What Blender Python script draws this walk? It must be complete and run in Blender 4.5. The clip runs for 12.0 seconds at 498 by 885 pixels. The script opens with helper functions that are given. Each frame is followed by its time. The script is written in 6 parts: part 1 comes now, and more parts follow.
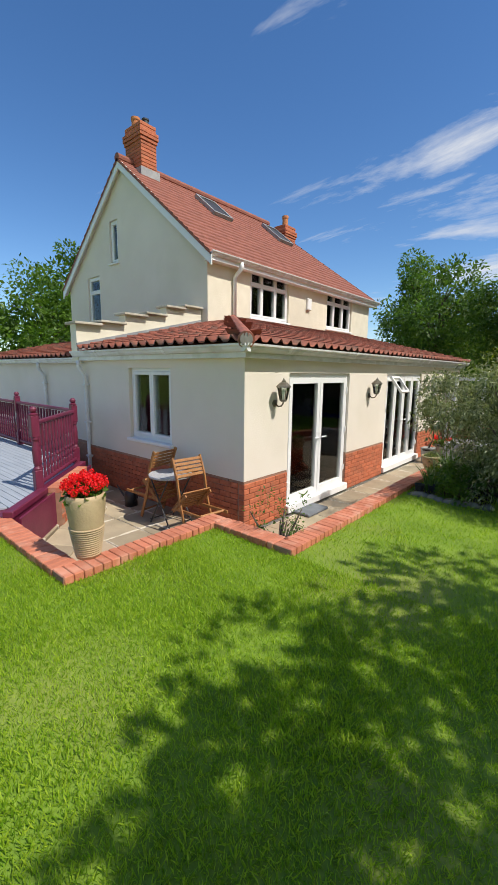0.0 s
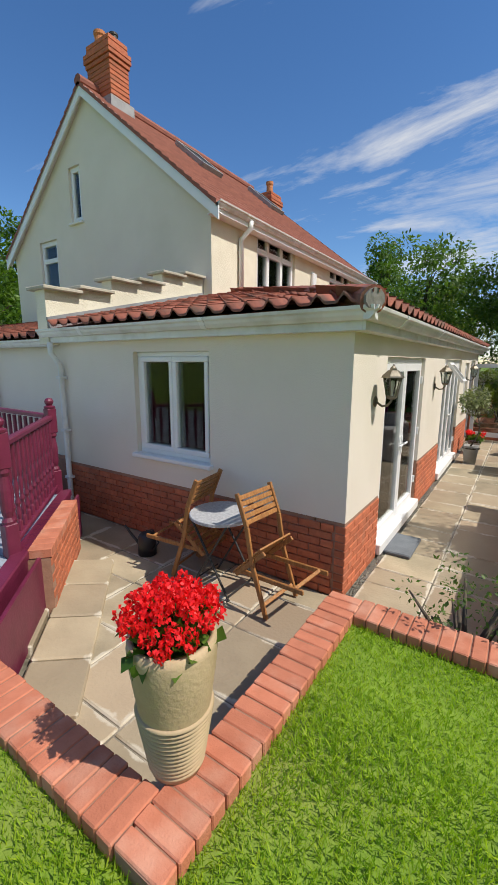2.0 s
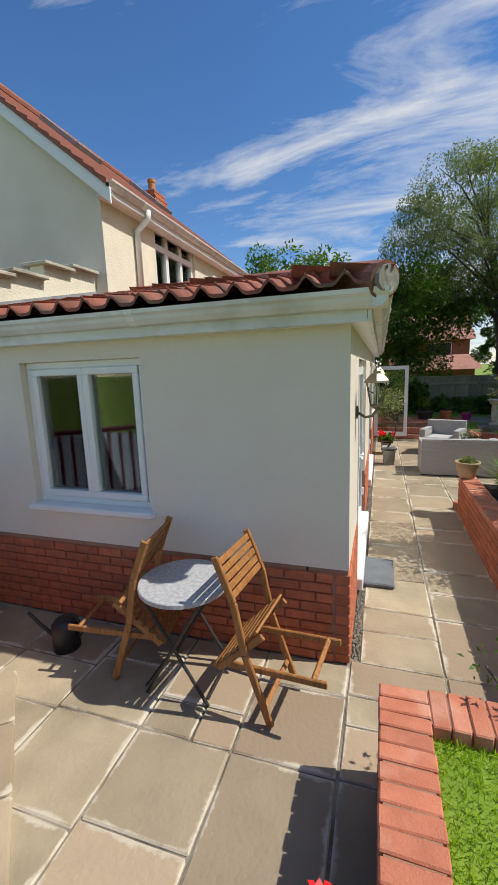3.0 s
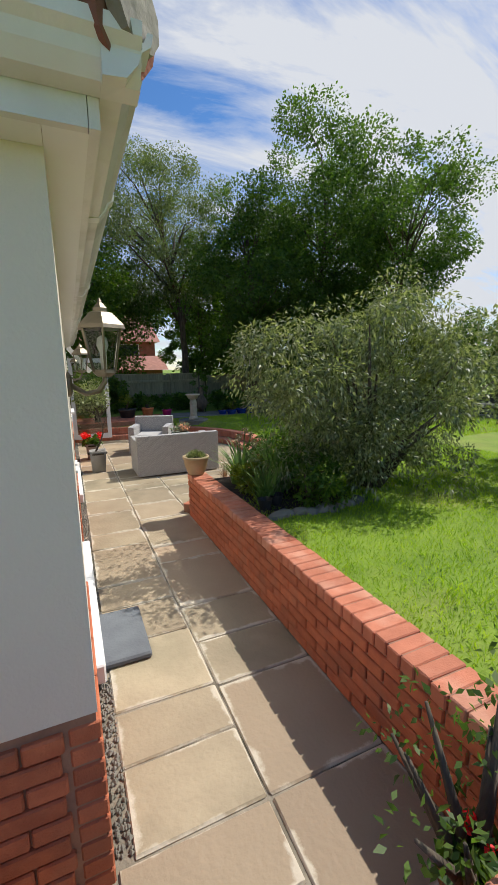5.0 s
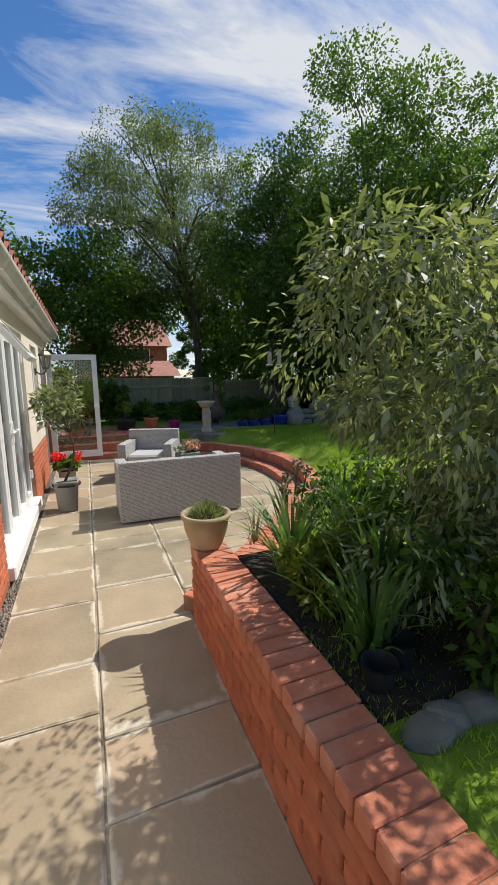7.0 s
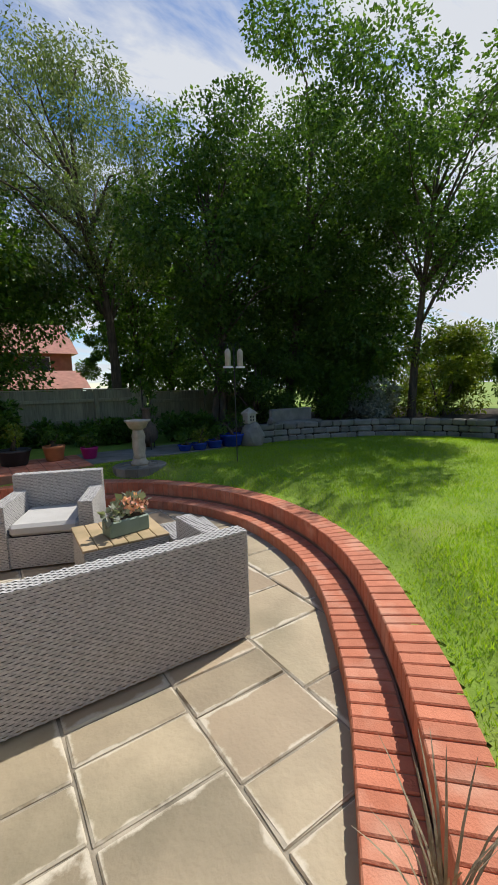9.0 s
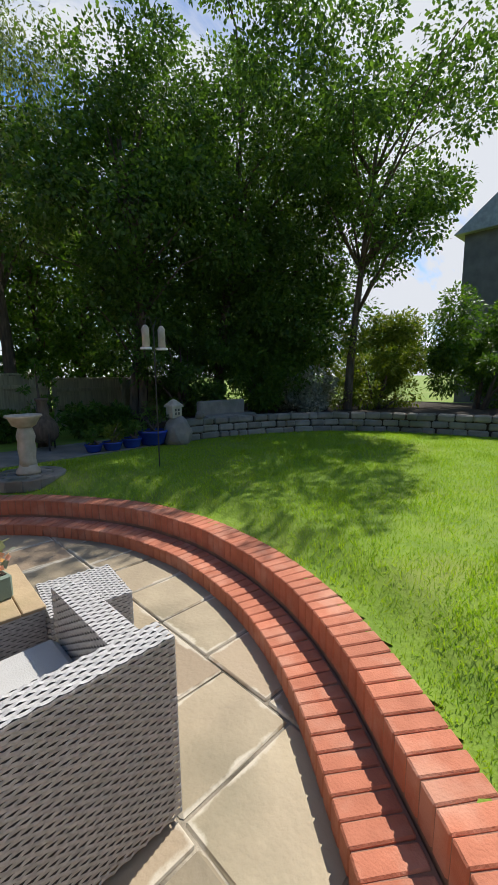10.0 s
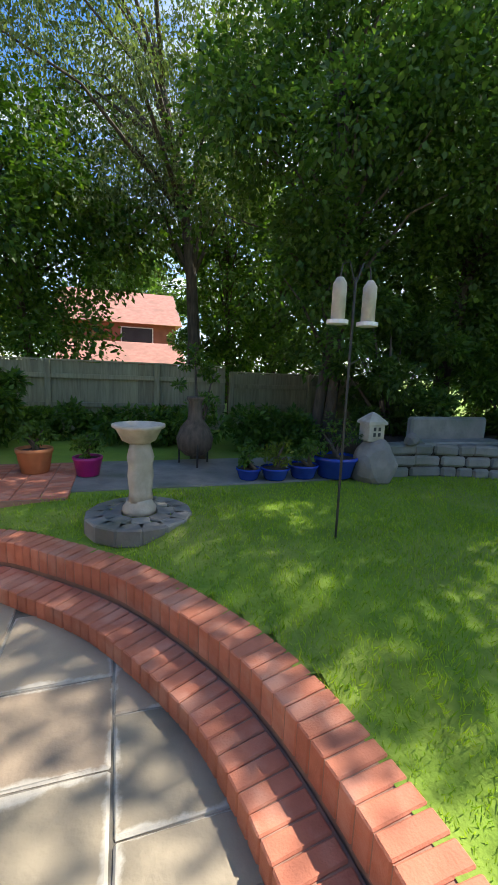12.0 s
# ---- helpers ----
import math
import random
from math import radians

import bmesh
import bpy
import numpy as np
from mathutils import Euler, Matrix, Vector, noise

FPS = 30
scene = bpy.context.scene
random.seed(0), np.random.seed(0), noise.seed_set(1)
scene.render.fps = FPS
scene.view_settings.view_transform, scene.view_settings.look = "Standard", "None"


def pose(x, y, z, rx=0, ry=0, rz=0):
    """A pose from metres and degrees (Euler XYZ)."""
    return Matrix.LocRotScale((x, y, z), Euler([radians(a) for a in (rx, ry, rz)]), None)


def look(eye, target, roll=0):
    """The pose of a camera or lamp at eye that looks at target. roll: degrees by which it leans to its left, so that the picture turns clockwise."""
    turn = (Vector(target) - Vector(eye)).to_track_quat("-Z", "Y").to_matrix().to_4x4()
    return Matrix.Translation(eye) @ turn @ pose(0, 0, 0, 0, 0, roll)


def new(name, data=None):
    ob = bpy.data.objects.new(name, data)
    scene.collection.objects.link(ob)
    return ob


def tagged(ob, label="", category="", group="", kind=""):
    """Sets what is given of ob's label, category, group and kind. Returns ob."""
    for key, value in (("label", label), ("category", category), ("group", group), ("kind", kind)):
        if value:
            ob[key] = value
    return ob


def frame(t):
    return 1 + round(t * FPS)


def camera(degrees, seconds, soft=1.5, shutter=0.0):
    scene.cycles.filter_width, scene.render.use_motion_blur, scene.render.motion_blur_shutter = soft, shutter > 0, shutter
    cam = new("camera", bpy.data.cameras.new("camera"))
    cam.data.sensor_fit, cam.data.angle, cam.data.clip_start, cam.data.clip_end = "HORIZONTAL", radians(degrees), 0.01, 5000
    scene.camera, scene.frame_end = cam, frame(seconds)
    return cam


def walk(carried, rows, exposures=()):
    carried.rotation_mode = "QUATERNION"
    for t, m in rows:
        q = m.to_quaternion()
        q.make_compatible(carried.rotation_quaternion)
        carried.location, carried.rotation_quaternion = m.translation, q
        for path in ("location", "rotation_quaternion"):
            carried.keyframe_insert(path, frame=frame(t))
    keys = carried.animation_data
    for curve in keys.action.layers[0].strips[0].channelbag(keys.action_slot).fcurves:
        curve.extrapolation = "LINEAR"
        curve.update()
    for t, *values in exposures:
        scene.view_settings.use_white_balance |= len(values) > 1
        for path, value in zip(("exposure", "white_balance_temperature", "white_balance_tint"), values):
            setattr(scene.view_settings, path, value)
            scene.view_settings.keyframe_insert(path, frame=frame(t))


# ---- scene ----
cam = camera(63.1, 12.0)
METRES, EYE, TILT, LEAN, TURN = 13.6, 2.15, 0.0, 0.0, 41.0
ROWS = [
    (0.0, 0.0, 0.0, 0.0, 0.12, -9.91, -0.67),
    (0.5, -0.0301, 0.0316, -0.0011, 0.78, -12.47, -0.28),
    (1.0, -0.054, 0.0685, -0.0037, -1.56, -13.52, -0.62),
    (1.5, -0.0783, 0.1062, -0.0055, -3.87, -12.76, -0.67),
    (2.0, -0.0955, 0.148, -0.0053, -7.06, -11.18, -0.2),
    (2.5, -0.1137, 0.1916, -0.0063, -12.9, -10.13, 0.88),
    (3.0, -0.1209, 0.2274, -0.0063, -23.21, -10.01, 2.01),
    (3.5, -0.1189, 0.2589, -0.006, -36.66, -10.14, 2.71),
    (5.5, -0.0333, 0.3343, -0.0361, -67.11, -10.02, 0.56),
    (6.0, 0.0062, 0.3562, -0.0403, -67.04, -9.25, 0.7),
    (6.5, 0.0449, 0.3767, -0.0405, -62.74, -9.32, 0.73),
    (8.5, 0.1864, 0.5011, -0.0447, -64.96, -8.11, 0.87),
    (9.0, 0.2254, 0.5257, -0.0456, -74.88, -7.65, 1.69),
    (9.5, 0.2613, 0.5404, -0.0471, -83.4, -8.2, 1.92),
    (10.0, 0.3047, 0.5479, -0.0473, -85.41, -9.24, 0.6),
    (10.5, 0.3472, 0.553, -0.0477, -86.11, -10.09, -1.44),
    (11.0, 0.3907, 0.5556, -0.0459, -82.79, -8.32, -3.3),
    (11.5, 0.4326, 0.5741, -0.0465, -71.21, -8.7, -3.14),
    (12.0, 0.4722, 0.5979, -0.0471, -58.35, -9.72, -2.24),
]
walk(cam, [(t, pose(0, 0, EYE, TILT, LEAN, TURN) @ pose(METRES * x, METRES * y, METRES * z, 90 + pitch, roll, yaw)) for t, x, y, z, yaw, pitch, roll in ROWS],
     exposures=[(0.0, 0.25), (2.5, 0.15), (5.5, 0.22), (8.5, 0.22), (10.5, 0.45), (12.0, 1.2)])

# ---- light ----
SUN = Vector((0.74, 0.13, 1.0)).normalized()
sun = new("sun", bpy.data.lights.new("sun", "SUN"))
sun.data.energy, sun.data.angle, sun.data.color = 4.2, radians(0.6), (1.0, 0.95, 0.87)
sun.matrix_world = look(SUN * 60, (0, 0, 0))
world = bpy.data.worlds.new("sky")
scene.world = world
world.use_nodes = True


def sky_nodes():
    nt = world.node_tree
    nd, ln = nt.nodes, nt.links
    bg = nd["Background"]
    sky = nd.new("ShaderNodeTexSky")
    sky.sky_type, sky.sun_disc = "NISHITA", False
    sky.sun_elevation = math.asin(SUN.z)
    sky.sun_rotation = math.atan2(SUN.x, SUN.y)
    sky.air_density, sky.dust_density, sky.ozone_density = 1.0, 0.05, 3.5
    co = nd.new("ShaderNodeTexCoord")
    sep = nd.new("ShaderNodeSeparateXYZ")
    ln.new(co.outputs["Generated"], sep.inputs[0])
    mz = nd.new("ShaderNodeMath"); mz.operation = "MAXIMUM"; mz.inputs[1].default_value = 0.0
    ln.new(sep.outputs["Z"], mz.inputs[0])
    az = nd.new("ShaderNodeMath"); az.operation = "ADD"; az.inputs[1].default_value = 0.22
    ln.new(mz.outputs[0], az.inputs[0])
    flat = nd.new("ShaderNodeCombineXYZ")
    for i, k in enumerate("XY"):
        d = nd.new("ShaderNodeMath"); d.operation = "DIVIDE"
        ln.new(sep.outputs[k], d.inputs[0]); ln.new(az.outputs[0], d.inputs[1])
        ln.new(d.outputs[0], flat.inputs[i])
    mp = nd.new("ShaderNodeMapping")
    mp.inputs["Rotation"].default_value = (0, 0, radians(-38))
    mp.inputs["Scale"].default_value = (0.62, 1.9, 1)
    mp.inputs["Location"].default_value = (3.1, 1.35, 0)
    ln.new(flat.outputs[0], mp.inputs["Vector"])
    n1 = nd.new("ShaderNodeTexNoise")
    n1.inputs["Scale"].default_value, n1.inputs["Detail"].default_value = 2.1, 12
    n1.inputs["Roughness"].default_value, n1.inputs["Distortion"].default_value = 0.62, 0.5
    ln.new(mp.outputs[0], n1.inputs["Vector"])
    # cloud gathers towards the sunny north-east, open blue to the west
    dot = nd.new("ShaderNodeVectorMath"); dot.operation = "DOT_PRODUCT"
    dot.inputs[1].default_value = (0.27, 0.09, 0.0)
    ln.new(co.outputs["Generated"], dot.inputs[0])
    add = nd.new("ShaderNodeMath"); add.operation = "ADD"
    ln.new(n1.outputs["Fac"], add.inputs[0]); ln.new(dot.outputs["Value"], add.inputs[1])
    rm = nd.new("ShaderNodeValToRGB")
    rm.color_ramp.elements[0].position, rm.color_ramp.elements[1].position = 0.51, 0.74
    rm.color_ramp.elements[0].color, rm.color_ramp.elements[1].color = (0, 0, 0, 1), (1, 1, 1, 1)
    ln.new(add.outputs[0], rm.inputs["Fac"])
    mix = nd.new("ShaderNodeMix"); mix.data_type = "RGBA"
    ln.new(rm.outputs["Color"], mix.inputs["Factor"])
    hs = nd.new("ShaderNodeHueSaturation")
    hs.inputs["Saturation"].default_value = 1.2
    hs.inputs["Hue"].default_value = 0.504
    ln.new(sky.outputs["Color"], hs.inputs["Color"])
    ln.new(hs.outputs["Color"], mix.inputs["A"])
    mix.inputs["B"].default_value = (4.9, 5.1, 5.5, 1)
    ln.new(mix.outputs["Result"], bg.inputs["Color"])
    bg.inputs["Strength"].default_value = 0.125


sky_nodes()


# ---- materials ----
def mat(name, c1, c2=None, scale=8.0, rough=0.7, bump=0.2, metal=0.0, fine=60.0, stain=None, stain_scale=1.2, rand=0.0, detail=6.0, stretch=(1, 1, 1), spec=0.5, c3=None):
    """Base colour from two noise scales, a fine bump, an optional stain colour, brightness varied per object."""
    m = bpy.data.materials.new(name)
    m.use_nodes = True
    nd, ln = m.node_tree.nodes, m.node_tree.links
    bs = nd["Principled BSDF"]
    c2 = c2 or tuple(v * 0.8 for v in c1)
    co = nd.new("ShaderNodeTexCoord")
    mp = nd.new("ShaderNodeMapping")
    mp.inputs["Scale"].default_value = stretch
    geo = nd.new("ShaderNodeNewGeometry")
    ln.new(geo.outputs["Position"], mp.inputs["Vector"])
    n1 = nd.new("ShaderNodeTexNoise")
    n1.inputs["Scale"].default_value, n1.inputs["Detail"].default_value = scale, detail
    ln.new(mp.outputs[0], n1.inputs["Vector"])
    r1 = nd.new("ShaderNodeValToRGB")
    r1.color_ramp.elements[0].position, r1.color_ramp.elements[1].position = 0.33, 0.67
    r1.color_ramp.elements[0].color, r1.color_ramp.elements[1].color = (*c2, 1), (*c1, 1)
    ln.new(n1.outputs["Fac"], r1.inputs["Fac"])
    col = r1.outputs["Color"]
    if stain:
        n2 = nd.new("ShaderNodeTexNoise")
        n2.inputs["Scale"].default_value, n2.inputs["Detail"].default_value = stain_scale, 7
        ln.new(mp.outputs[0], n2.inputs["Vector"])
        r2 = nd.new("ShaderNodeValToRGB")
        r2.color_ramp.elements[0].position, r2.color_ramp.elements[1].position = 0.5, 0.68
        r2.color_ramp.elements[0].color, r2.color_ramp.elements[1].color = (0, 0, 0, 1), (0.75, 0.75, 0.75, 1)
        ln.new(n2.outputs["Fac"], r2.inputs["Fac"])
        mx = nd.new("ShaderNodeMix"); mx.data_type = "RGBA"
        ln.new(r2.outputs["Color"], mx.inputs["Factor"])
        ln.new(col, mx.inputs["A"])
        mx.inputs["B"].default_value = (*stain, 1)
        col = mx.outputs["Result"]
    if rand:
        oi = nd.new("ShaderNodeObjectInfo")
        if c3:
            th = nd.new("ShaderNodeMath"); th.operation = "POWER"; th.inputs[1].default_value = 2.2
            ln.new(oi.outputs["Random"], th.inputs[0])
            m3 = nd.new("ShaderNodeMix"); m3.data_type = "RGBA"
            ln.new(th.outputs[0], m3.inputs["Factor"])
            ln.new(col, m3.inputs["A"])
            m3.inputs["B"].default_value = (*c3, 1)
            col = m3.outputs["Result"]
        mr = nd.new("ShaderNodeMapRange")
        mr.inputs["To Min"].default_value, mr.inputs["To Max"].default_value = 1 - rand, 1 + rand
        rf = nd.new("ShaderNodeMath"); rf.operation = "MULTIPLY"; rf.inputs[1].default_value = 7.31
        fr = nd.new("ShaderNodeMath"); fr.operation = "FRACT"
        ln.new(oi.outputs["Random"], rf.inputs[0]); ln.new(rf.outputs[0], fr.inputs[0])
        ln.new(fr.outputs[0], mr.inputs["Value"])
        vm = nd.new("ShaderNodeVectorMath"); vm.operation = "SCALE"
        ln.new(col, vm.inputs[0]); ln.new(mr.outputs["Result"], vm.inputs["Scale"])
        col = vm.outputs["Vector"]
    ln.new(col, bs.inputs["Base Color"])
    bs.inputs["Roughness"].default_value, bs.inputs["Metallic"].default_value = rough, metal
    bs.inputs["Specular IOR Level"].default_value = spec
    if bump:
        n3 = nd.new("ShaderNodeTexNoise")
        n3.inputs["Scale"].default_value, n3.inputs["Detail"].default_value = fine, 4
        ln.new(mp.outputs[0], n3.inputs["Vector"])
        bp = nd.new("ShaderNodeBump")
        bp.inputs["Strength"].default_value, bp.inputs["Distance"].default_value = bump, 0.01
        ln.new(n3.outputs["Fac"], bp.inputs["Height"])
        ln.new(bp.outputs[0], bs.inputs["Normal"])
    return m


def leaf_mat(name, c1, c2, trans=0.35, rough=0.5):
    m = bpy.data.materials.new(name)
    m.use_nodes = True
    nd, ln = m.node_tree.nodes, m.node_tree.links
    bs, out = nd["Principled BSDF"], nd["Material Output"]
    geo = nd.new("ShaderNodeNewGeometry")
    r1 = nd.new("ShaderNodeValToRGB")
    r1.color_ramp.elements[0].color, r1.color_ramp.elements[1].color = (*c1, 1), (*c2, 1)
    ln.new(geo.outputs["Random Per Island"], r1.inputs["Fac"])
    ln.new(r1.outputs["Color"], bs.inputs["Base Color"])
    bs.inputs["Roughness"].default_value = rough
    bs.inputs["Specular IOR Level"].default_value = 0.35
    tr = nd.new("ShaderNodeBsdfTranslucent")
    vm = nd.new("ShaderNodeVectorMath"); vm.operation = "MULTIPLY"
    vm.inputs[1].default_value = (1.7, 1.9, 0.7)
    ln.new(r1.outputs["Color"], vm.inputs[0]); ln.new(vm.outputs[0], tr.inputs["Color"])
    mx = nd.new("ShaderNodeMixShader"); mx.inputs[0].default_value = trans
    ln.new(bs.outputs[0], mx.inputs[1]); ln.new(tr.outputs[0], mx.inputs[2])
    ln.new(mx.outputs[0], out.inputs["Surface"])
    return m


def glass_mat():
    m = bpy.data.materials.new("window glass")
    m.use_nodes = True
    nd, ln = m.node_tree.nodes, m.node_tree.links
    out = nd["Material Output"]
    gl = nd.new("ShaderNodeBsdfGlossy"); gl.inputs["Roughness"].default_value = 0.02
    tp = nd.new("ShaderNodeBsdfTransparent"); tp.inputs[0].default_value = (0.8, 0.84, 0.82, 1)
    fz = nd.new("ShaderNodeFresnel"); fz.inputs["IOR"].default_value = 1.6
    mx = nd.new("ShaderNodeMixShader")
    ln.new(fz.outputs[0], mx.inputs[0]); ln.new(tp.outputs[0], mx.inputs[1]); ln.new(gl.outputs[0], mx.inputs[2])
    ln.new(mx.outputs[0], out.inputs["Surface"])
    return m


M_RENDER = mat("cream masonry paint", (0.76, 0.69, 0.595), (0.72, 0.65, 0.555), 1.2, 0.85, 0.35, fine=90, stain=(0.66, 0.60, 0.49), stain_scale=0.55)
M_ROUGHCAST = mat("rough cream render", (0.76, 0.70, 0.56), (0.70, 0.64, 0.50), 3, 0.9, 0.9, fine=45, stain=(0.62, 0.57, 0.45), stain_scale=0.7)
M_BRICK = mat("red brick", (0.52, 0.155, 0.07), (0.40, 0.11, 0.05), 14, 0.85, 0.45, fine=120, rand=0.14, stain=(0.36, 0.13, 0.07), stain_scale=6)
M_COPING = mat("orange red coping brick", (0.55, 0.19, 0.105), (0.46, 0.15, 0.08), 12, 0.8, 0.4, fine=110, rand=0.12, stain=(0.60, 0.30, 0.20), stain_scale=5)
M_MORTAR = mat("mortar", (0.36, 0.20, 0.13), (0.28, 0.15, 0.10), 12, 0.95, 0.4)
M_JOINT = mat("pale sandy joint", (0.45, 0.39, 0.30), (0.10, 0.085, 0.06), 3.0, 0.95, 0.7, fine=60)
M_SLAB = mat("sandstone flag", (0.405, 0.332, 0.22), (0.335, 0.272, 0.18), 4, 0.7, 0.45, fine=35, rand=0.2, stain=(0.19, 0.165, 0.105), stain_scale=1.3, c3=(0.36, 0.268, 0.178))
M_TILE = mat("clay pantile", (0.36, 0.115, 0.07), (0.24, 0.075, 0.05), 9, 0.8, 0.5, fine=60, rand=0.2, stain=(0.13, 0.085, 0.06), stain_scale=3)
M_TILEFAR = mat("main roof tile", (0.30, 0.105, 0.07), (0.22, 0.075, 0.05), 4, 0.8, 0.4, fine=40, stain=(0.25, 0.09, 0.06), stain_scale=1.5)
M_TILEPALE = mat("weathered pink roof tile", (0.46, 0.22, 0.16), (0.36, 0.165, 0.12), 5, 0.85, 0.4, fine=40, stain=(0.30, 0.15, 0.11), stain_scale=1.5)
M_WHITE = mat("white upvc", (0.80, 0.80, 0.79), (0.77, 0.77, 0.76), 3, 0.35, 0.05)
M_GUTTER = mat("white plastic gutter", (0.74, 0.74, 0.73), (0.64, 0.63, 0.60), 3, 0.4, 0.1, stain=(0.5, 0.49, 0.44), stain_scale=4)
M_LEAD = mat("lead flashing", (0.34, 0.34, 0.34), (0.22, 0.22, 0.23), 5, 0.6, 0.3)
M_GLASS = glass_mat()
# The dimness of the unlit rooms is put into this plaster colour.
M_DARK = mat("room plaster darkened for indoor shade", (0.22, 0.20, 0.18), (0.16, 0.15, 0.13), 1, 0.9, 0.1)
M_CARPET = mat("beige carpet", (0.34, 0.30, 0.24), (0.28, 0.25, 0.2), 20, 0.95, 0.3)
M_DECK = mat("grey deck board", (0.36, 0.39, 0.43), (0.30, 0.33, 0.37), 6, 0.7, 0.3, stretch=(0.3, 3, 1))
M_PURPLE = mat("plum paint", (0.155, 0.018, 0.05), (0.115, 0.012, 0.035), 5, 0.45, 0.2, fine=50)
M_TEAK = mat("oiled hardwood", (0.42, 0.19, 0.055), (0.26, 0.105, 0.03), 6, 0.5, 0.3, stretch=(8, 8, 1.2), fine=40)
M_TABLE = mat("mosaic grey table top", (0.52, 0.52, 0.52), (0.34, 0.34, 0.35), 40, 0.4, 0.2)
M_IRON = mat("black iron", (0.02, 0.02, 0.02), (0.035, 0.033, 0.03), 10, 0.5, 0.3)
M_WICKER = mat("grey rattan", (0.56, 0.545, 0.53), (0.37, 0.36, 0.35), 60, 0.6, 0.3, fine=200)
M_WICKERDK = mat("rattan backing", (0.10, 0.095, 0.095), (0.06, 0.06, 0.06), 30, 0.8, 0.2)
M_CUSHION = mat("light grey cushion", (0.50, 0.49, 0.47), (0.45, 0.44, 0.42), 6, 0.9, 0.3, fine=150)
M_TERRA = mat("buff terracotta", (0.50, 0.37, 0.22), (0.40, 0.29, 0.17), 4, 0.8, 0.35, fine=50, stain=(0.30, 0.24, 0.12), stain_scale=3)
M_ORANGEPOT = mat("orange terracotta", (0.55, 0.21, 0.08), (0.45, 0.16, 0.06), 6, 0.8, 0.3)
M_SOIL = mat("dark soil", (0.05, 0.035, 0.022), (0.022, 0.016, 0.01), 14, 0.95, 1.0, fine=30)
M_STONE = mat("weathered stone", (0.27, 0.25, 0.215), (0.18, 0.17, 0.145), 5, 0.9, 0.8, fine=22, rand=0.2, stain=(0.10, 0.11, 0.07), stain_scale=2.5)
M_PALESTONE = mat("pale cast stone", (0.52, 0.47, 0.38), (0.40, 0.36, 0.28), 9, 0.85, 0.4, stain=(0.27, 0.25, 0.18), stain_scale=4)
M_FENCE = mat("green brown fence timber", (0.33, 0.30, 0.17), (0.23, 0.205, 0.115), 5, 0.85, 0.4, stretch=(6, 6, 0.6), rand=0.18)
M_BARK = mat("bark", (0.13, 0.10, 0.07), (0.06, 0.048, 0.035), 7, 0.95, 1.0, fine=18, stretch=(3, 3, 0.6))
M_BLUE = mat("blue glazed pot", (0.02, 0.055, 0.36), (0.012, 0.035, 0.26), 4, 0.2, 0.1)
M_MAGENTA = mat("magenta plastic pot", (0.38, 0.015, 0.16), (0.30, 0.01, 0.12), 4, 0.4, 0.1)
M_BLACKPOT = mat("black plastic pot", (0.02, 0.02, 0.022), (0.03, 0.03, 0.03), 4, 0.5, 0.1)
M_GREYPOT = mat("grey fibre planter", (0.34, 0.33, 0.31), (0.27, 0.26, 0.245), 5, 0.8, 0.3)
M_SLATE = mat("blue grey mat", (0.15, 0.165, 0.18), (0.12, 0.13, 0.145), 8, 0.9, 0.4)
M_BRASS = mat("aged brass lantern", (0.26, 0.23, 0.18), (0.14, 0.12, 0.09), 10, 0.45, 0.2, metal=0.8)
M_GROUND = mat("lawn thatch", (0.20, 0.30, 0.024), (0.14, 0.23, 0.018), 3.0, 0.9, 0.8, fine=40, stain=(0.25, 0.27, 0.06), stain_scale=0.9)
M_GRASS = leaf_mat("grass", (0.155, 0.275, 0.012), (0.38, 0.47, 0.035), 0.42, 0.6)
M_LEAFDK = leaf_mat("dark tree leaf", (0.038, 0.08, 0.018), (0.11, 0.185, 0.036), 0.45)
M_LEAFGR = leaf_mat("grey green birch leaf", (0.085, 0.12, 0.05), (0.19, 0.23, 0.10), 0.36)
M_LEAFMID = leaf_mat("mid green leaf", (0.035, 0.085, 0.012), (0.11, 0.19, 0.022), 0.35)
M_LEAFOLIVE = leaf_mat("olive green leaf", (0.08, 0.105, 0.05), (0.34, 0.36, 0.22), 0.32)
M_LEAFYEL = leaf_mat("yellow green leaf", (0.10, 0.14, 0.015), (0.22, 0.26, 0.03), 0.35)
M_LEAFSILVER = leaf_mat("silver leaf", (0.16, 0.18, 0.14), (0.36, 0.37, 0.31), 0.2)
M_RED = leaf_mat("red petal", (0.62, 0.006, 0.012), (0.88, 0.03, 0.035), 0.3)
M_PINK = leaf_mat("peach petal", (0.75, 0.36, 0.27), (0.85, 0.5, 0.4), 0.25)
M_STRAP = leaf_mat("strap leaf", (0.06, 0.13, 0.03), (0.17, 0.27, 0.08), 0.3)
M_SEED = mat("dry seed head", (0.40, 0.33, 0.22), (0.25, 0.2, 0.12), 30, 0.9, 0.5)
M_NBRICK = mat("neighbour red brick", (0.30, 0.115, 0.075), (0.22, 0.085, 0.055), 3, 0.9, 0.3)
M_NDARK = mat("neighbour grey brick", (0.17, 0.15, 0.14), (0.12, 0.105, 0.10), 3, 0.9, 0.3)
M_WINDARK = mat("dark curtained room", (0.035, 0.035, 0.04), (0.02, 0.02, 0.025), 2, 0.6, 0.0)
M_BLIND = mat("window blind", (0.20, 0.19, 0.175), (0.14, 0.13, 0.12), 2, 0.8, 0.2, stretch=(40, 40, 0.5))


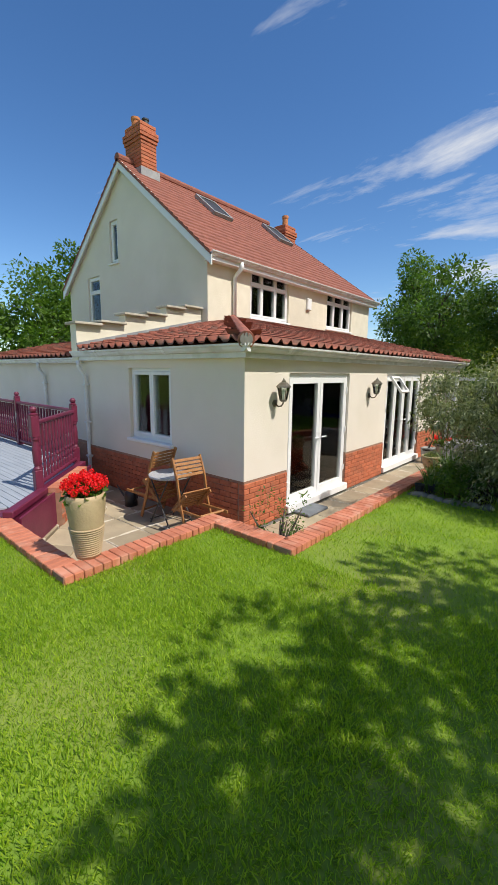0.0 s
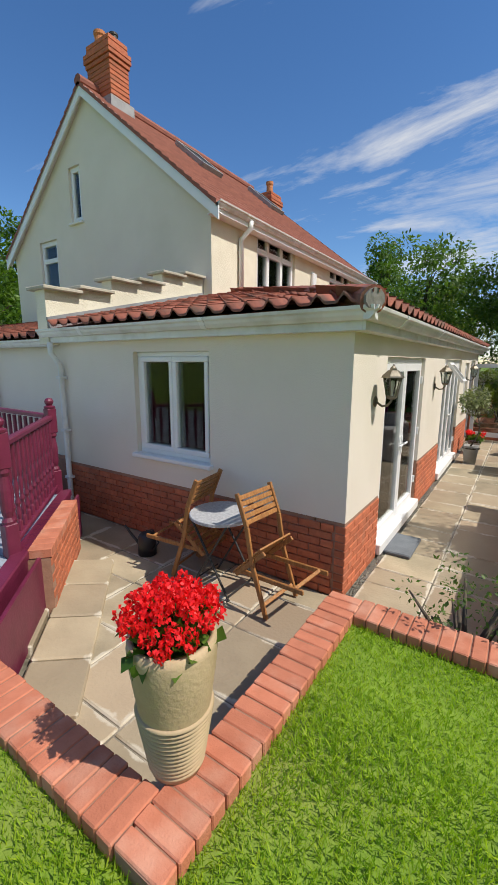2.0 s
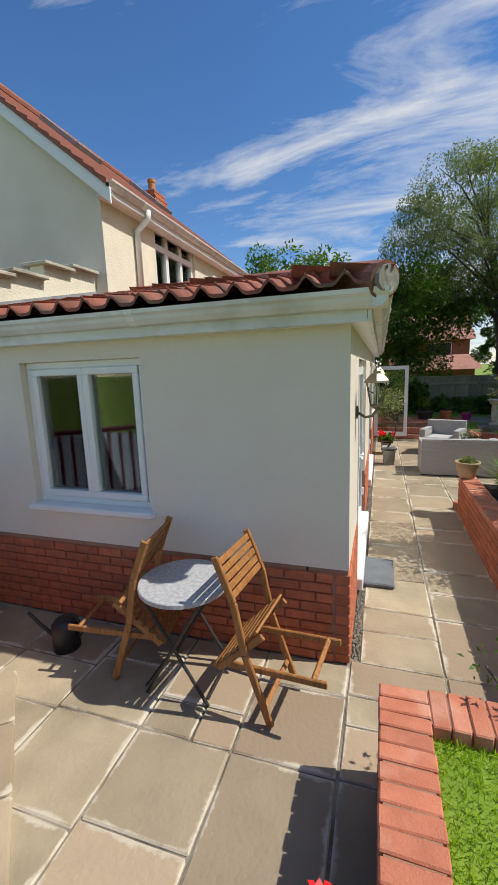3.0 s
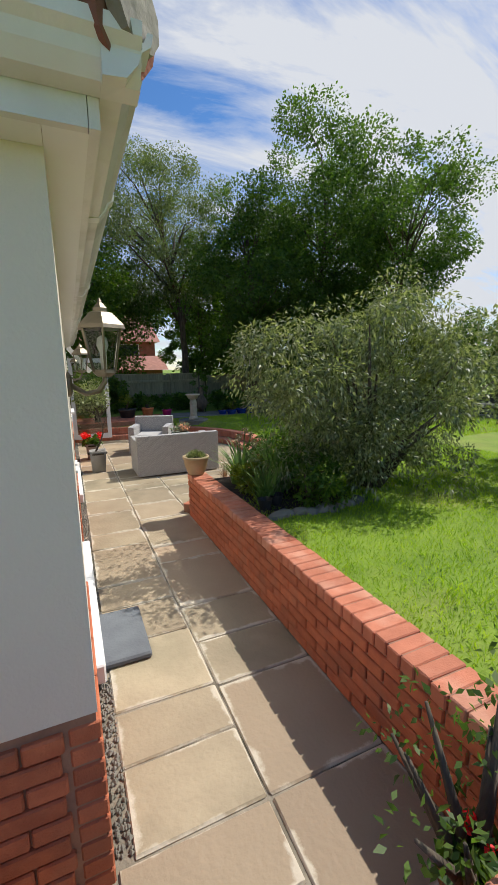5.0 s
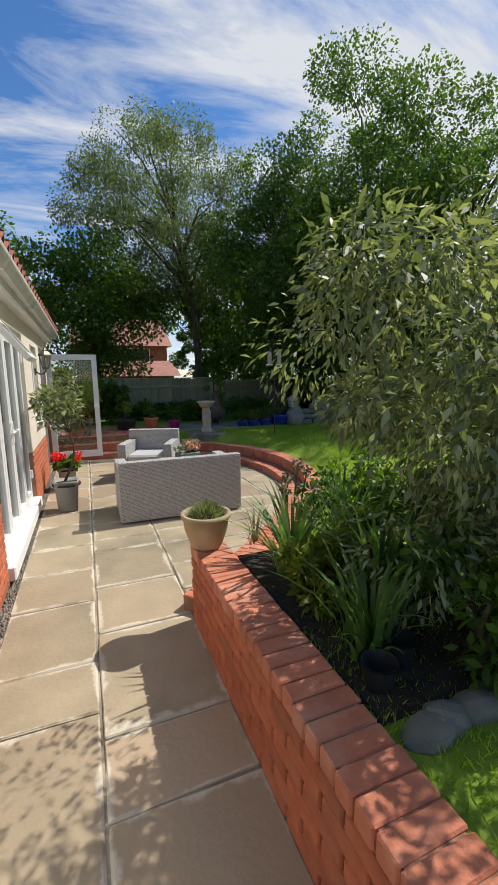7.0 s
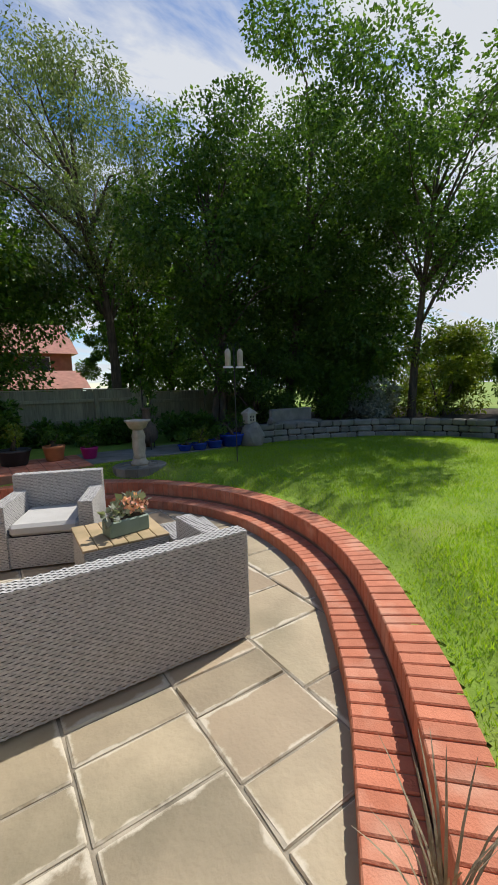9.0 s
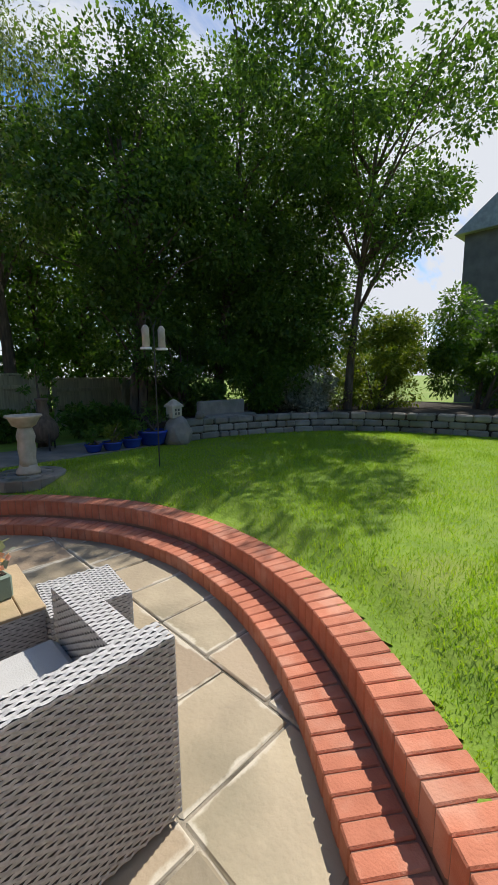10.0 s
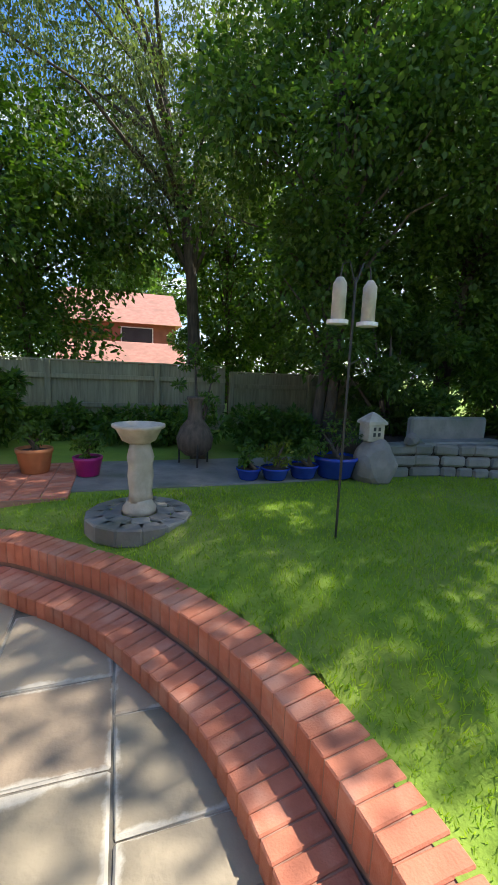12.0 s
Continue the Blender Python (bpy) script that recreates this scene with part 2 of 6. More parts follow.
def mortar_smears(m, pale, reach=0.055):
    """Pale mortar dragged unevenly over the rim of each flag."""
    nd, ln = m.node_tree.nodes, m.node_tree.links
    bs = nd["Principled BSDF"]
    src = bs.inputs["Base Color"].links[0].from_socket
    co = nd.new("ShaderNodeTexCoord")
    sep = nd.new("ShaderNodeSeparateXYZ")
    ln.new(co.outputs["Generated"], sep.inputs[0])
    near = []
    for k in "XY":
        a = nd.new("ShaderNodeMath"); a.operation = "SUBTRACT"; a.inputs[1].default_value = 0.5
        b = nd.new("ShaderNodeMath"); b.operation = "ABSOLUTE"
        ln.new(sep.outputs[k], a.inputs[0]); ln.new(a.outputs[0], b.inputs[0])
        near.append(b.outputs[0])
    far = nd.new("ShaderNodeMath"); far.operation = "MAXIMUM"
    ln.new(near[0], far.inputs[0]); ln.new(near[1], far.inputs[1])
    geo = nd.new("ShaderNodeNewGeometry")
    n1 = nd.new("ShaderNodeTexNoise")
    n1.inputs["Scale"].default_value, n1.inputs["Detail"].default_value = 3.2, 6
    n1.inputs["Roughness"].default_value = 0.65
    ln.new(geo.outputs["Position"], n1.inputs["Vector"])
    w = nd.new("ShaderNodeMapRange")
    w.inputs["From Min"].default_value, w.inputs["From Max"].default_value = 0.38, 0.72
    w.inputs["To Min"].default_value, w.inputs["To Max"].default_value = -0.012, reach * 1.7
    ln.new(n1.outputs["Fac"], w.inputs["Value"])
    sm = nd.new("ShaderNodeMath"); sm.operation = "ADD"
    ln.new(far.outputs[0], sm.inputs[0]); ln.new(w.outputs["Result"], sm.inputs[1])
    fade = nd.new("ShaderNodeMapRange")
    fade.inputs["From Min"].default_value, fade.inputs["From Max"].default_value = 0.485, 0.515
    fade.inputs["To Max"].default_value = 0.8
    ln.new(sm.outputs[0], fade.inputs["Value"])
    mx = nd.new("ShaderNodeMix"); mx.data_type = "RGBA"
    ln.new(fade.outputs["Result"], mx.inputs["Factor"])
    ln.new(src, mx.inputs["A"])
    mx.inputs["B"].default_value = (*pale, 1)
    ln.new(mx.outputs["Result"], bs.inputs["Base Color"])


mortar_smears(M_SLAB, (0.60, 0.54, 0.43))


# ---- mesh helpers ----
def smooth(me):
    me.polygons.foreach_set("use_smooth", [True] * len(me.polygons))


def link(name, bm, material, parent=None, label="", soft=False):
    me = bpy.data.meshes.new(name)
    bm.to_mesh(me)
    bm.free()
    me.materials.append(material)
    if soft:
        smooth(me)
    ob = new(name, me)
    if parent:
        ob.parent = parent
    if label:
        ob["label"] = label
    return ob


part = link


def thing(name, label, category, m=None, group="", kind=""):
    ob = tagged(new(name), label, category, group, kind)
    if m is not None:
        ob.matrix_world = m
    return ob


def box(bm, x0, y0, z0, x1, y1, z1, bevel=0.0, m=None):
    r = bmesh.ops.create_cube(bm, size=1, matrix=Matrix.Translation(((x0 + x1) / 2, (y0 + y1) / 2, (z0 + z1) / 2)) @ Matrix.Diagonal((abs(x1 - x0), abs(y1 - y0), abs(z1 - z0), 1)))
    vs = r["verts"]
    if bevel:
        es = list({e for v in vs for e in v.link_edges})
        g = bmesh.ops.bevel(bm, geom=es, offset=bevel, segments=1, affect="EDGES", profile=0.7)
        vs = list({v for f in g["faces"] for v in f.verts} | {v for v in vs if v.is_valid})
    if m is not None:
        bmesh.ops.transform(bm, matrix=m, verts=[v for v in vs if v.is_valid])
    return vs


def boxm(x0, y0, z0, x1, y1, z1, bevel=0.0, m=None):
    bm = bmesh.new()
    box(bm, x0, y0, z0, x1, y1, z1, bevel, m)
    return bm


def bar(bm, a, b, w, h=None, bevel=0.0):
    """A rectangular bar from a to b."""
    a, b = Vector(a), Vector(b)
    d = b - a
    q = d.to_track_quat("X", "Z").to_matrix().to_4x4()
    h = h or w
    box(bm, 0, -w / 2, -h / 2, d.length, w / 2, h / 2, bevel, Matrix.Translation(a) @ q)


def rod(bm, pts, r, sides=8, taper=None):
    """A round tube through points; r may shrink along it."""
    pts = [Vector(p) for p in pts]
    n = len(pts)
    rings = []
    for i, p in enumerate(pts):
        d = (pts[min(i + 1, n - 1)] - pts[max(i - 1, 0)]).normalized()
        u = d.orthogonal().normalized() if i == 0 else (u - d * u.dot(d)).normalized()
        v = d.cross(u)
        rr = r if taper is None else r + (taper - r) * i / (n - 1)
        rings.append([bm.verts.new(p + (u * math.cos(2 * math.pi * k / sides) + v * math.sin(2 * math.pi * k / sides)) * rr) for k in range(sides)])
    for a, b in zip(rings, rings[1:]):
        for k in range(sides):
            bm.faces.new((a[k], a[(k + 1) % sides], b[(k + 1) % sides], b[k]))
    bm.faces.new(rings[0][::-1])
    bm.faces.new(rings[-1])


def lathe(bm, profile, sides=32, m=None, square=0.0):
    """A turned body from (radius, height) pairs."""
    rings = []
    for r, z in profile:
        ring = []
        for k in range(sides):
            a = 2 * math.pi * (k + 0.5) / sides
            s = 1.0
            if square:
                s = min(1 / max(abs(math.cos(a)), abs(math.sin(a))), 1.35)
            p = Vector((r * s * math.cos(a), r * s * math.sin(a), z))
            ring.append(bm.verts.new(m @ p if m is not None else p))
        rings.append(ring)
    for a, b in zip(rings, rings[1:]):
        for k in range(sides):
            bm.faces.new((a[k], a[(k + 1) % sides], b[(k + 1) % sides], b[k]))
    bm.faces.new(rings[0][::-1])
    bm.faces.new(rings[-1])


def lathem(profile, sides=32, m=None, square=0.0):
    bm = bmesh.new()
    lathe(bm, profile, sides, m, square)
    return bm


def prism(bm, poly, z0, z1):
    """An upright prism over a plan polygon."""
    lo = [bm.verts.new((x, y, z0)) for x, y in poly]
    hi = [bm.verts.new((x, y, z1)) for x, y in poly]
    n = len(poly)
    bm.faces.new(hi)
    bm.faces.new(lo[::-1])
    for k in range(n):
        bm.faces.new((lo[k], lo[(k + 1) % n], hi[(k + 1) % n], hi[k]))
    bmesh.ops.recalc_face_normals(bm, faces=bm.faces)


def cards(name, mid, way, nrm, length, width, material, parent=None, kinds="leaf", mids=True):
    """Many small pointed leaves in one mesh: arrays of places, directions, normals, lengths and widths."""
    way = way / np.linalg.norm(way, axis=1)[:, None]
    side = np.cross(way, nrm)
    side /= np.linalg.norm(side, axis=1)[:, None] + 1e-9
    n = len(mid)
    L, W = length[:, None], width[:, None]
    up = np.cross(side, way)
    v = np.empty((n, 4, 3))
    v[:, 0] = mid
    v[:, 1] = mid + way * L * 0.45 + side * W * 0.5 + up * L * 0.06
    v[:, 2] = mid + way * L - up * L * 0.08
    v[:, 3] = mid + way * L * 0.45 - side * W * 0.5 + up * L * 0.06
    me = bpy.data.meshes.new(name)
    me.vertices.add(4 * n)
    me.vertices.foreach_set("co", v.ravel())
    me.loops.add(4 * n)
    me.loops.foreach_set("vertex_index", np.arange(4 * n, dtype=np.int32))
    me.polygons.add(n)
    me.polygons.foreach_set("loop_start", np.arange(0, 4 * n, 4, dtype=np.int32))
    me.polygons.foreach_set("loop_total", np.full(n, 4, dtype=np.int32))
    me.materials.append(material)
    me.update()
    me.validate()
    ob = new(name, me)
    if parent:
        ob.parent = parent
    return ob


RNG = np.random.default_rng(7)


def unit(n):
    v = RNG.normal(size=(n, 3))
    return v / np.linalg.norm(v, axis=1)[:, None]


def clump_leaves(name, centres, radii, per, size, material, parent=None, droop=0.3, flat=0.7, slim=0.5):
    """Leaves scattered in and on uneven clumps."""
    C = np.repeat(np.array(centres), per, axis=0)
    R = np.repeat(np.array(radii), per)
    n = len(C)
    u = unit(n)
    r = R * RNG.uniform(0.25, 1.0, n) ** 0.55
    p = C + u * r[:, None] * np.array((1, 1, flat))
    w = u + RNG.normal(0, 0.6, (n, 3))
    w[:, 2] -= droop
    nr = RNG.normal(0, 0.6, (n, 3)) + np.array((0, 0, 1.0))
    L = size * RNG.uniform(0.6, 1.35, n)
    return cards(name, p, w, nr, L, L * slim, material, parent)


# ---- the place: measures ----
FX, GY = -3.45, 3.87          # garden front and end wall of the extension
LAWN = 0.455
COPZ = 0.53                   # top of the straight retaining wall
KERB = [(-1.95, 7.12), (-1.42, 7.6), (-0.93, 8.08), (-0.67, 8.36), (-0.43, 8.67), (-0.1, 9.14), (0.14, 9.62), (0.29, 10.1), (0.37, 10.6), (0.385, 11.05), (0.30, 11.62), (0.12, 12.12), (-0.3, 12.8), (-0.8, 13.3), (-1.3, 13.66), (-2.2, 13.9), (-3.4, 13.95)]


def spline(pts, step=0.05):
    P = [Vector((*p, 0)) for p in pts]
    out = []
    for i in range(len(P) - 1):
        p0, p1, p2, p3 = P[max(i - 1, 0)], P[i], P[i + 1], P[min(i + 2, len(P) - 1)]
        n = max(2, int((p2 - p1).length / step))
        for k in range(n):
            t = k / n
            out.append(0.5 * ((2 * p1) + (p2 - p0) * t + (2 * p0 - 5 * p1 + 4 * p2 - p3) * t * t + (3 * p1 - p0 - 3 * p2 + p3) * t ** 3))
    out.append(P[-1])
    return out


def offset(line, d):
    """The line moved d to its left-hand side."""
    out = []
    for i, p in enumerate(line):
        t = (line[min(i + 1, len(line) - 1)] - line[max(i - 1, 0)]).normalized()
        out.append(p + Vector((-t.y, t.x, 0)) * d)
    return out


EDGE = spline(KERB)


def edge_x(y):
    """The kerb's outer edge at y."""
    best = None
    for a, b in zip(EDGE, EDGE[1:]):
        if min(a.y, b.y) <= y <= max(a.y, b.y) and abs(b.y - a.y) > 1e-6:
            x = a.x + (b.x - a.x) * (y - a.y) / (b.y - a.y)
            best = x if best is None else max(best, x)
    return best


def sunken(x, y):
    if x < -4.5 and y > 1.3:
        return True
    if x < -3.1 and y > 1.4:
        return y < 13.85 or x < -3.4
    if x < -2.08 and 3.02 < y < 7.3:
        return True
    if 7.0 <= y < 13.9:
        e = edge_x(y)
        return e is not None and x < e - 0.04
    return False


EDGE_XY = np.array([(p.x, p.y) for p in EDGE[::3]])
KERBZ = 0.28                  # top of the curved brick edge, where the lawn banks down to it


def lawn_z(x, y):
    t = min(max((y - 6.2) / 1.0, 0), 1)
    z = LAWN - 0.075 * t
    if y > 7.0 and x > -3.2:
        d = float(np.sqrt(((EDGE_XY - (x, y)) ** 2).sum(axis=1).min()))
        k = min(max((d - 0.04) / 0.36, 0), 1)
        z = KERBZ - 0.012 + (z - KERBZ + 0.012) * k * k * (3 - 2 * k)
    return z + 0.012 * noise.noise((x * 0.9, y * 0.9, 3)) * (1 if y < 7 else 0.5)


# ---- ground, one sheet out to the horizon ----
def ground():
    bm = bmesh.new()
    S = 0.1
    x0, y0, nx, ny = -17.0, -9.0, 330, 300
    grid = {}

    def v(i, j):
        if (i, j) not in grid:
            x, y = x0 + i * S, y0 + j * S
            e = min(i, j, nx - i, ny - j) / 20
            z = lawn_z(x, y)
            grid[i, j] = bm.verts.new((x, y, z if e > 1 else 0.42 + (z - 0.42) * e))
        return grid[i, j]

    for i in range(nx):
        for j in range(ny):
            if not sunken(x0 + (i + 0.5) * S, y0 + (j + 0.5) * S):
                bm.faces.new((v(i, j), v(i + 1, j), v(i + 1, j + 1), v(i, j + 1)))
    x1, y1, F = x0 + nx * S, y0 + ny * S, 600
    c = [(x0, y0), (x1, y0), (x1, y1), (x0, y1)]
    inner = [bm.verts.new((*p, 0.42)) for p in c]
    outer = [bm.verts.new((x, y, 0.42)) for x, y in ((-F, -F), (F, -F), (F, F), (-F, F))]
    for k in range(4):
        bm.faces.new((outer[k], outer[(k + 1) % 4], inner[(k + 1) % 4], inner[k]))
    ob = link("ground", bm, M_GROUND)
    return tagged(ob, "sunlit green lawn ground reaching beyond the garden", "lawn", kind="structure")


ground()


def grass(name, n, x0, y0, x1, y1, h, label):
    xs, ys = RNG.uniform(x0, x1, n), RNG.uniform(y0, y1, n)
    keep = []
    for x, y in zip(xs, ys):
        if sunken(x + 0.0, y) or sunken(x - 0.03, y):
            keep.append(False)
        else:
            keep.append(True)
    keep = np.array(keep)
    xs, ys = xs[keep], ys[keep]
    z = np.array([lawn_z(a, b) for a, b in zip(xs, ys)])
    n = len(xs)
    patch = np.array([noise.noise((a * 1.7, b * 1.7, 9)) for a, b in zip(xs, ys)])
    p = np.stack([xs, ys, z - 0.004], 1)
    w = RNG.normal(0, 0.55, (n, 3))
    w[:, 2] = 1.0
    L = h * RNG.uniform(0.5, 1.4, n) * (1 + 0.5 * patch)
    ob = cards(name, p, w, RNG.normal(0, 1, (n, 3)), L, L * 0.07 + 0.002, M_GRASS)
    tagged(ob, label, "grass", kind="stuff")


grass("lawn_grass", 230000, -4.4, -1.2, 1.0, 2.95, 0.042, "short bright green lawn grass, a little uneven")
grass("lawn_grass", 90000, -2.1, 2.9, 2.6, 9.0, 0.04, "short green lawn grass beside the brick wall")
grass("lawn_grass", 170000, -1.5, 8.2, 6.4, 14.1, 0.036, "bright mown lawn grass inside the curved brick edge")


# ---- walls with openings ----
def wall_panels(axis, at, thick, a0, a1, z0, z1, openings):
    """One mesh: a wall on a plane (axis 'x': x = at, running along y) with openings (a, b, low, high) through it. thick points inwards."""
    bm = bmesh.new()
    cuts = sorted({a0, a1, *[v for o in openings for v in o[:2]]})
    for p, q in zip(cuts, cuts[1:]):
        mid = (p + q) / 2
        holes = sorted((o[2], o[3]) for o in openings if o[0] < mid < o[1])
        z = z0
        spans = []
        for lo, hi in holes:
            if lo > z:
                spans.append((z, lo))
            z = hi
        if z < z1:
            spans.append((z, z1))
        for lo, hi in spans:
            if axis == "x":
                box(bm, at, p, lo, at + thick, q, hi)
            else:
                box(bm, p, at, lo, q, at + thick, hi)
    bmesh.ops.remove_doubles(bm, verts=bm.verts, dist=1e-5)
    return bm


D1, D2, D3 = (4.84, 6.68), (8.33, 10.45), (12.3, 13.25)
W3 = (11.2, 11.9, 1.0, 2.08)
front_holes = [(D1[0], D1[1], 0.06, 2.14), (D2[0], D2[1], 0.06, 2.14), (D3[0], D3[1], 0.06, 2.14), W3]
PL = 0.71
tagged(link("wall_east", wall_panels("x", FX, -0.28, GY, 13.6, PL, 2.44, front_holes), M_RENDER), "cream painted smooth render garden wall", "wall", kind="structure")
WIN = (-6.06, -4.94, 1.02, 2.19)
tagged(link("wall_south", wall_panels("y", GY, 0.28, -7.5, FX - 0.28, PL, 2.44, [WIN]), M_RENDER), "cream painted render end wall in shade", "wall", kind="structure")
tagged(link("wall_south_2", boxm(-14.2, 4.02, PL, -7.5, 4.3, 2.34), M_RENDER), "cream painted wall of the older wing", "wall", kind="structure")
tagged(link("wall_north", boxm(-7.3, 13.6, 0, FX, 13.88, 2.36), M_RENDER), "cream painted end wall", "wall", kind="structure")
# plinth cores behind the bricks
tagged(link("plinth_east", wall_panels("x", FX - 0.006, -0.27, GY + 0.01, 13.6, 0, PL, [(a, b, 0.06, 9) for a, b in (D1, D2, D3)]), M_MORTAR), "brick plinth with reddish mortar below the render", "plinth", kind="structure")
tagged(link("plinth_south", boxm(-14.2, GY + 0.006, 0, FX - 0.29, GY + 0.27, PL), M_MORTAR), "brick plinth in shade below the render", "plinth", kind="structure")
# rooms behind the openings; walls and ceiling carry indoor shade in their colour
tagged(link("floor", boxm(-7.4, GY + 0.29, -0.1, FX - 0.02, 13.6, 0.055), M_CARPET), "beige carpeted room floor", "floor", kind="structure")
tagged(link("ceiling", boxm(-7.4, GY + 0.3, 2.3, FX - 0.3, 13.58, 2.34), M_DARK), "plain plaster room ceiling, darkened as if unlit", "ceiling", kind="structure")
tagged(link("wall_inside", boxm(-7.45, GY + 0.3, 0, -7.31, 13.6, 2.3), M_DARK), "plain inner wall of the room, darkened as if unlit", "wall", kind="structure")
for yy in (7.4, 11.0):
    tagged(link("wall_partition", boxm(-7.3, yy, 0.055, FX - 0.3, yy + 0.1, 2.3), M_DARK), "plain partition between rooms, darkened as if unlit", "wall", kind="structure")


# ---- windows and doors ----
def casement(name, axis, at, a, b, z0, z1, cols, rows, label, sill=True, depth=0.07, fr=0.055, inward=-1, back=None, sash=0.055):
    """A framed window in an opening; cols and rows are inner splits as fractions."""
    root = thing(name, label, "window", kind="structure")

    def bx(bm, p0, q0, l0, p1, q1, l1, bev=0.006):
        if axis == "x":
            box(bm, at + inward * q0, p0, l0, at + inward * q1, p1, l1, bev)
        else:
            box(bm, p0, at + inward * q0, l0, p1, at + inward * q1, l1, bev)

    r0, r1 = 0.06, 0.06 + depth
    for nm, q in (("window_frame", ((a, b, z0, z0 + fr), (a, b, z1 - fr, z1), (a, a + fr, z0 + fr, z1 - fr), (b - fr, b, z0 + fr, z1 - fr))),):
        for p0, p1, l0, l1 in q:
            bm = bmesh.new()
            bx(bm, p0, r0, l0, p1, r1, l1)
            link(nm, bm, M_WHITE, root)
    xs = [a + fr] + [a + (b - a) * c for c in cols] + [b - fr]
    zs = [z0 + fr] + [z0 + (z1 - z0) * c for c in rows] + [z1 - fr]
    for c in xs[1:-1]:
        bm = bmesh.new()
        bx(bm, c - 0.035, r0 - 0.004, z0 + fr, c + 0.035, r1, z1 - fr)
        link("mullion", bm, M_WHITE, root)
    for p, q in zip(xs, xs[1:]):
        for c in zs[1:-1]:
            bm = bmesh.new()
            bx(bm, p + 0.03, r0 + 0.003, c - 0.03, q - 0.03, r1 - 0.004, c + 0.03)
            link("transom", bm, M_WHITE, root)
        for l, h in zip(zs, zs[1:]):
            bm = bmesh.new()
            bx(bm, p + 0.01, r0 + 0.03, l + 0.005, q - 0.01, r0 + 0.045, h - 0.005, 0)
            g = link("pane", bm, M_GLASS, root)
            g.visible_shadow = False
            for p0, p1, l0, l1 in ((p + 0.004, q - 0.004, l, l + sash), (p + 0.004, q - 0.004, h - sash, h), (p + 0.004, p + sash, l + sash, h - sash), (q - sash, q - 0.004, l + sash, h - sash)):
                bm = bmesh.new()
                bx(bm, p0, r0 - 0.012, l0, p1, r1 - 0.01, l1)
                link("sash_bar", bm, M_WHITE, root)
    if sill:
        bm = bmesh.new()
        bx(bm, a - 0.04, -0.06, z0 - 0.05, b + 0.04, r0 + 0.02, z0 + 0.001, 0.01)
        link("window_sill", bm, M_WHITE, root)
    if back:
        bm = bmesh.new()
        bx(bm, a, 0.2, z0, b, 0.21, z1, 0)
        link("blind", bm, back, root)
    return root


casement("window_1", "y", GY, WIN[0], WIN[1], WIN[2], WIN[3], (0.5,), (), "white two-light casement window in the shaded end wall", inward=1)
casement("window_2", "x", FX, W3[0], W3[1], W3[2], W3[3], (), (), "small white window in the garden wall")


def french(name, a, b, label, lights=2, top=2.14):
    root = thing(name, label, "door", kind="structure")
    z0, z1, f = 0.06, top, 0.06
    x0, x1 = FX - 0.12, FX - 0.045
    for p in ((a, a + f, z0, z1), (b - f, b, z0, z1), (a + f, b - f, z1 - 0.07, z1)):
        link("door_frame", boxm(x0, p[0], p[2], x1, p[1], p[3], 0.006), M_WHITE, root)
    link("threshold", boxm(x0 - 0.02, a - 0.01, 0.03, FX + 0.06, b + 0.01, z0 + 0.09, 0.01), M_WHITE, root)
    w = (b - a - 2 * f) / lights
    for i in range(lights):
        p, q = a + f + i * w + 0.004, a + f + (i + 1) * w - 0.004
        leaf = link("door_leaf", wall_panels("x", x1 + 0.012, -0.06, p, q, z0 + 0.09, z1 - 0.075, [(p + 0.075, q - 0.075, z0 + 0.20, z1 - 0.16)]), M_WHITE, root)
        g = link("pane", boxm(x1 - 0.022, p + 0.06, z0 + 0.19, x1 - 0.012, q - 0.06, z1 - 0.15), M_GLASS, leaf)
        g.visible_shadow = False
        for zz in (0.45, 1.15, 1.85):
            if i in (0, lights - 1):
                yy = p - 0.012 if i == 0 else q + 0.012
                link("hinge", boxm(x1 + 0.0, yy - 0.015, zz - 0.05, x1 + 0.035, yy + 0.015, zz + 0.05, 0.004), M_WHITE, leaf)
        if lights == 2 or i in (1, 2):
            yy = q - 0.04 if i == (0 if lights == 2 else 1) else p + 0.04
            sg = -1 if yy == q - 0.04 else 1
            bm = boxm(x1 + 0.012, yy - 0.018, 0.98, x1 + 0.022, yy + 0.018, 1.2, 0.004)
            bar(bm, (x1 + 0.05, yy, 1.1), (x1 + 0.05, yy + sg * 0.13, 1.1), 0.02, 0.02, 0.004)
            bar(bm, (x1 + 0.01, yy, 1.1), (x1 + 0.055, yy, 1.1), 0.02, 0.02)
            link("handle", bm, M_WHITE, leaf)
    return root


french("door_1", *D1, "white double glazed french doors, closed, in cream wall")
d2 = french("door_2", *D2, "white glazed garden doors with side lights, closed", 4)
# open top light over the first side light
vent = part("vent_light", wall_panels("x", 0, 0.045, 0, 0.44, -0.4, 0, [(0.05, 0.39, -0.35, -0.05)]), M_WHITE, d2)
vent.matrix_world = pose(FX + 0.02, D2[0] + 0.08, 2.06, 0, -38, 0)
# third door, standing open at right angles
d3 = thing("door_3", "white glazed door standing wide open to the terrace", "door", kind="structure")
for p in ((D3[0], D3[0] + 0.06), (D3[1] - 0.06, D3[1])):
    part("door_frame", boxm(FX - 0.12, p[0], 0.06, FX - 0.045, p[1], 2.14, 0.006), M_WHITE, d3)
part("door_frame", boxm(FX - 0.12, D3[0] + 0.06, 2.07, FX - 0.045, D3[1] - 0.06, 2.14, 0.006), M_WHITE, d3)
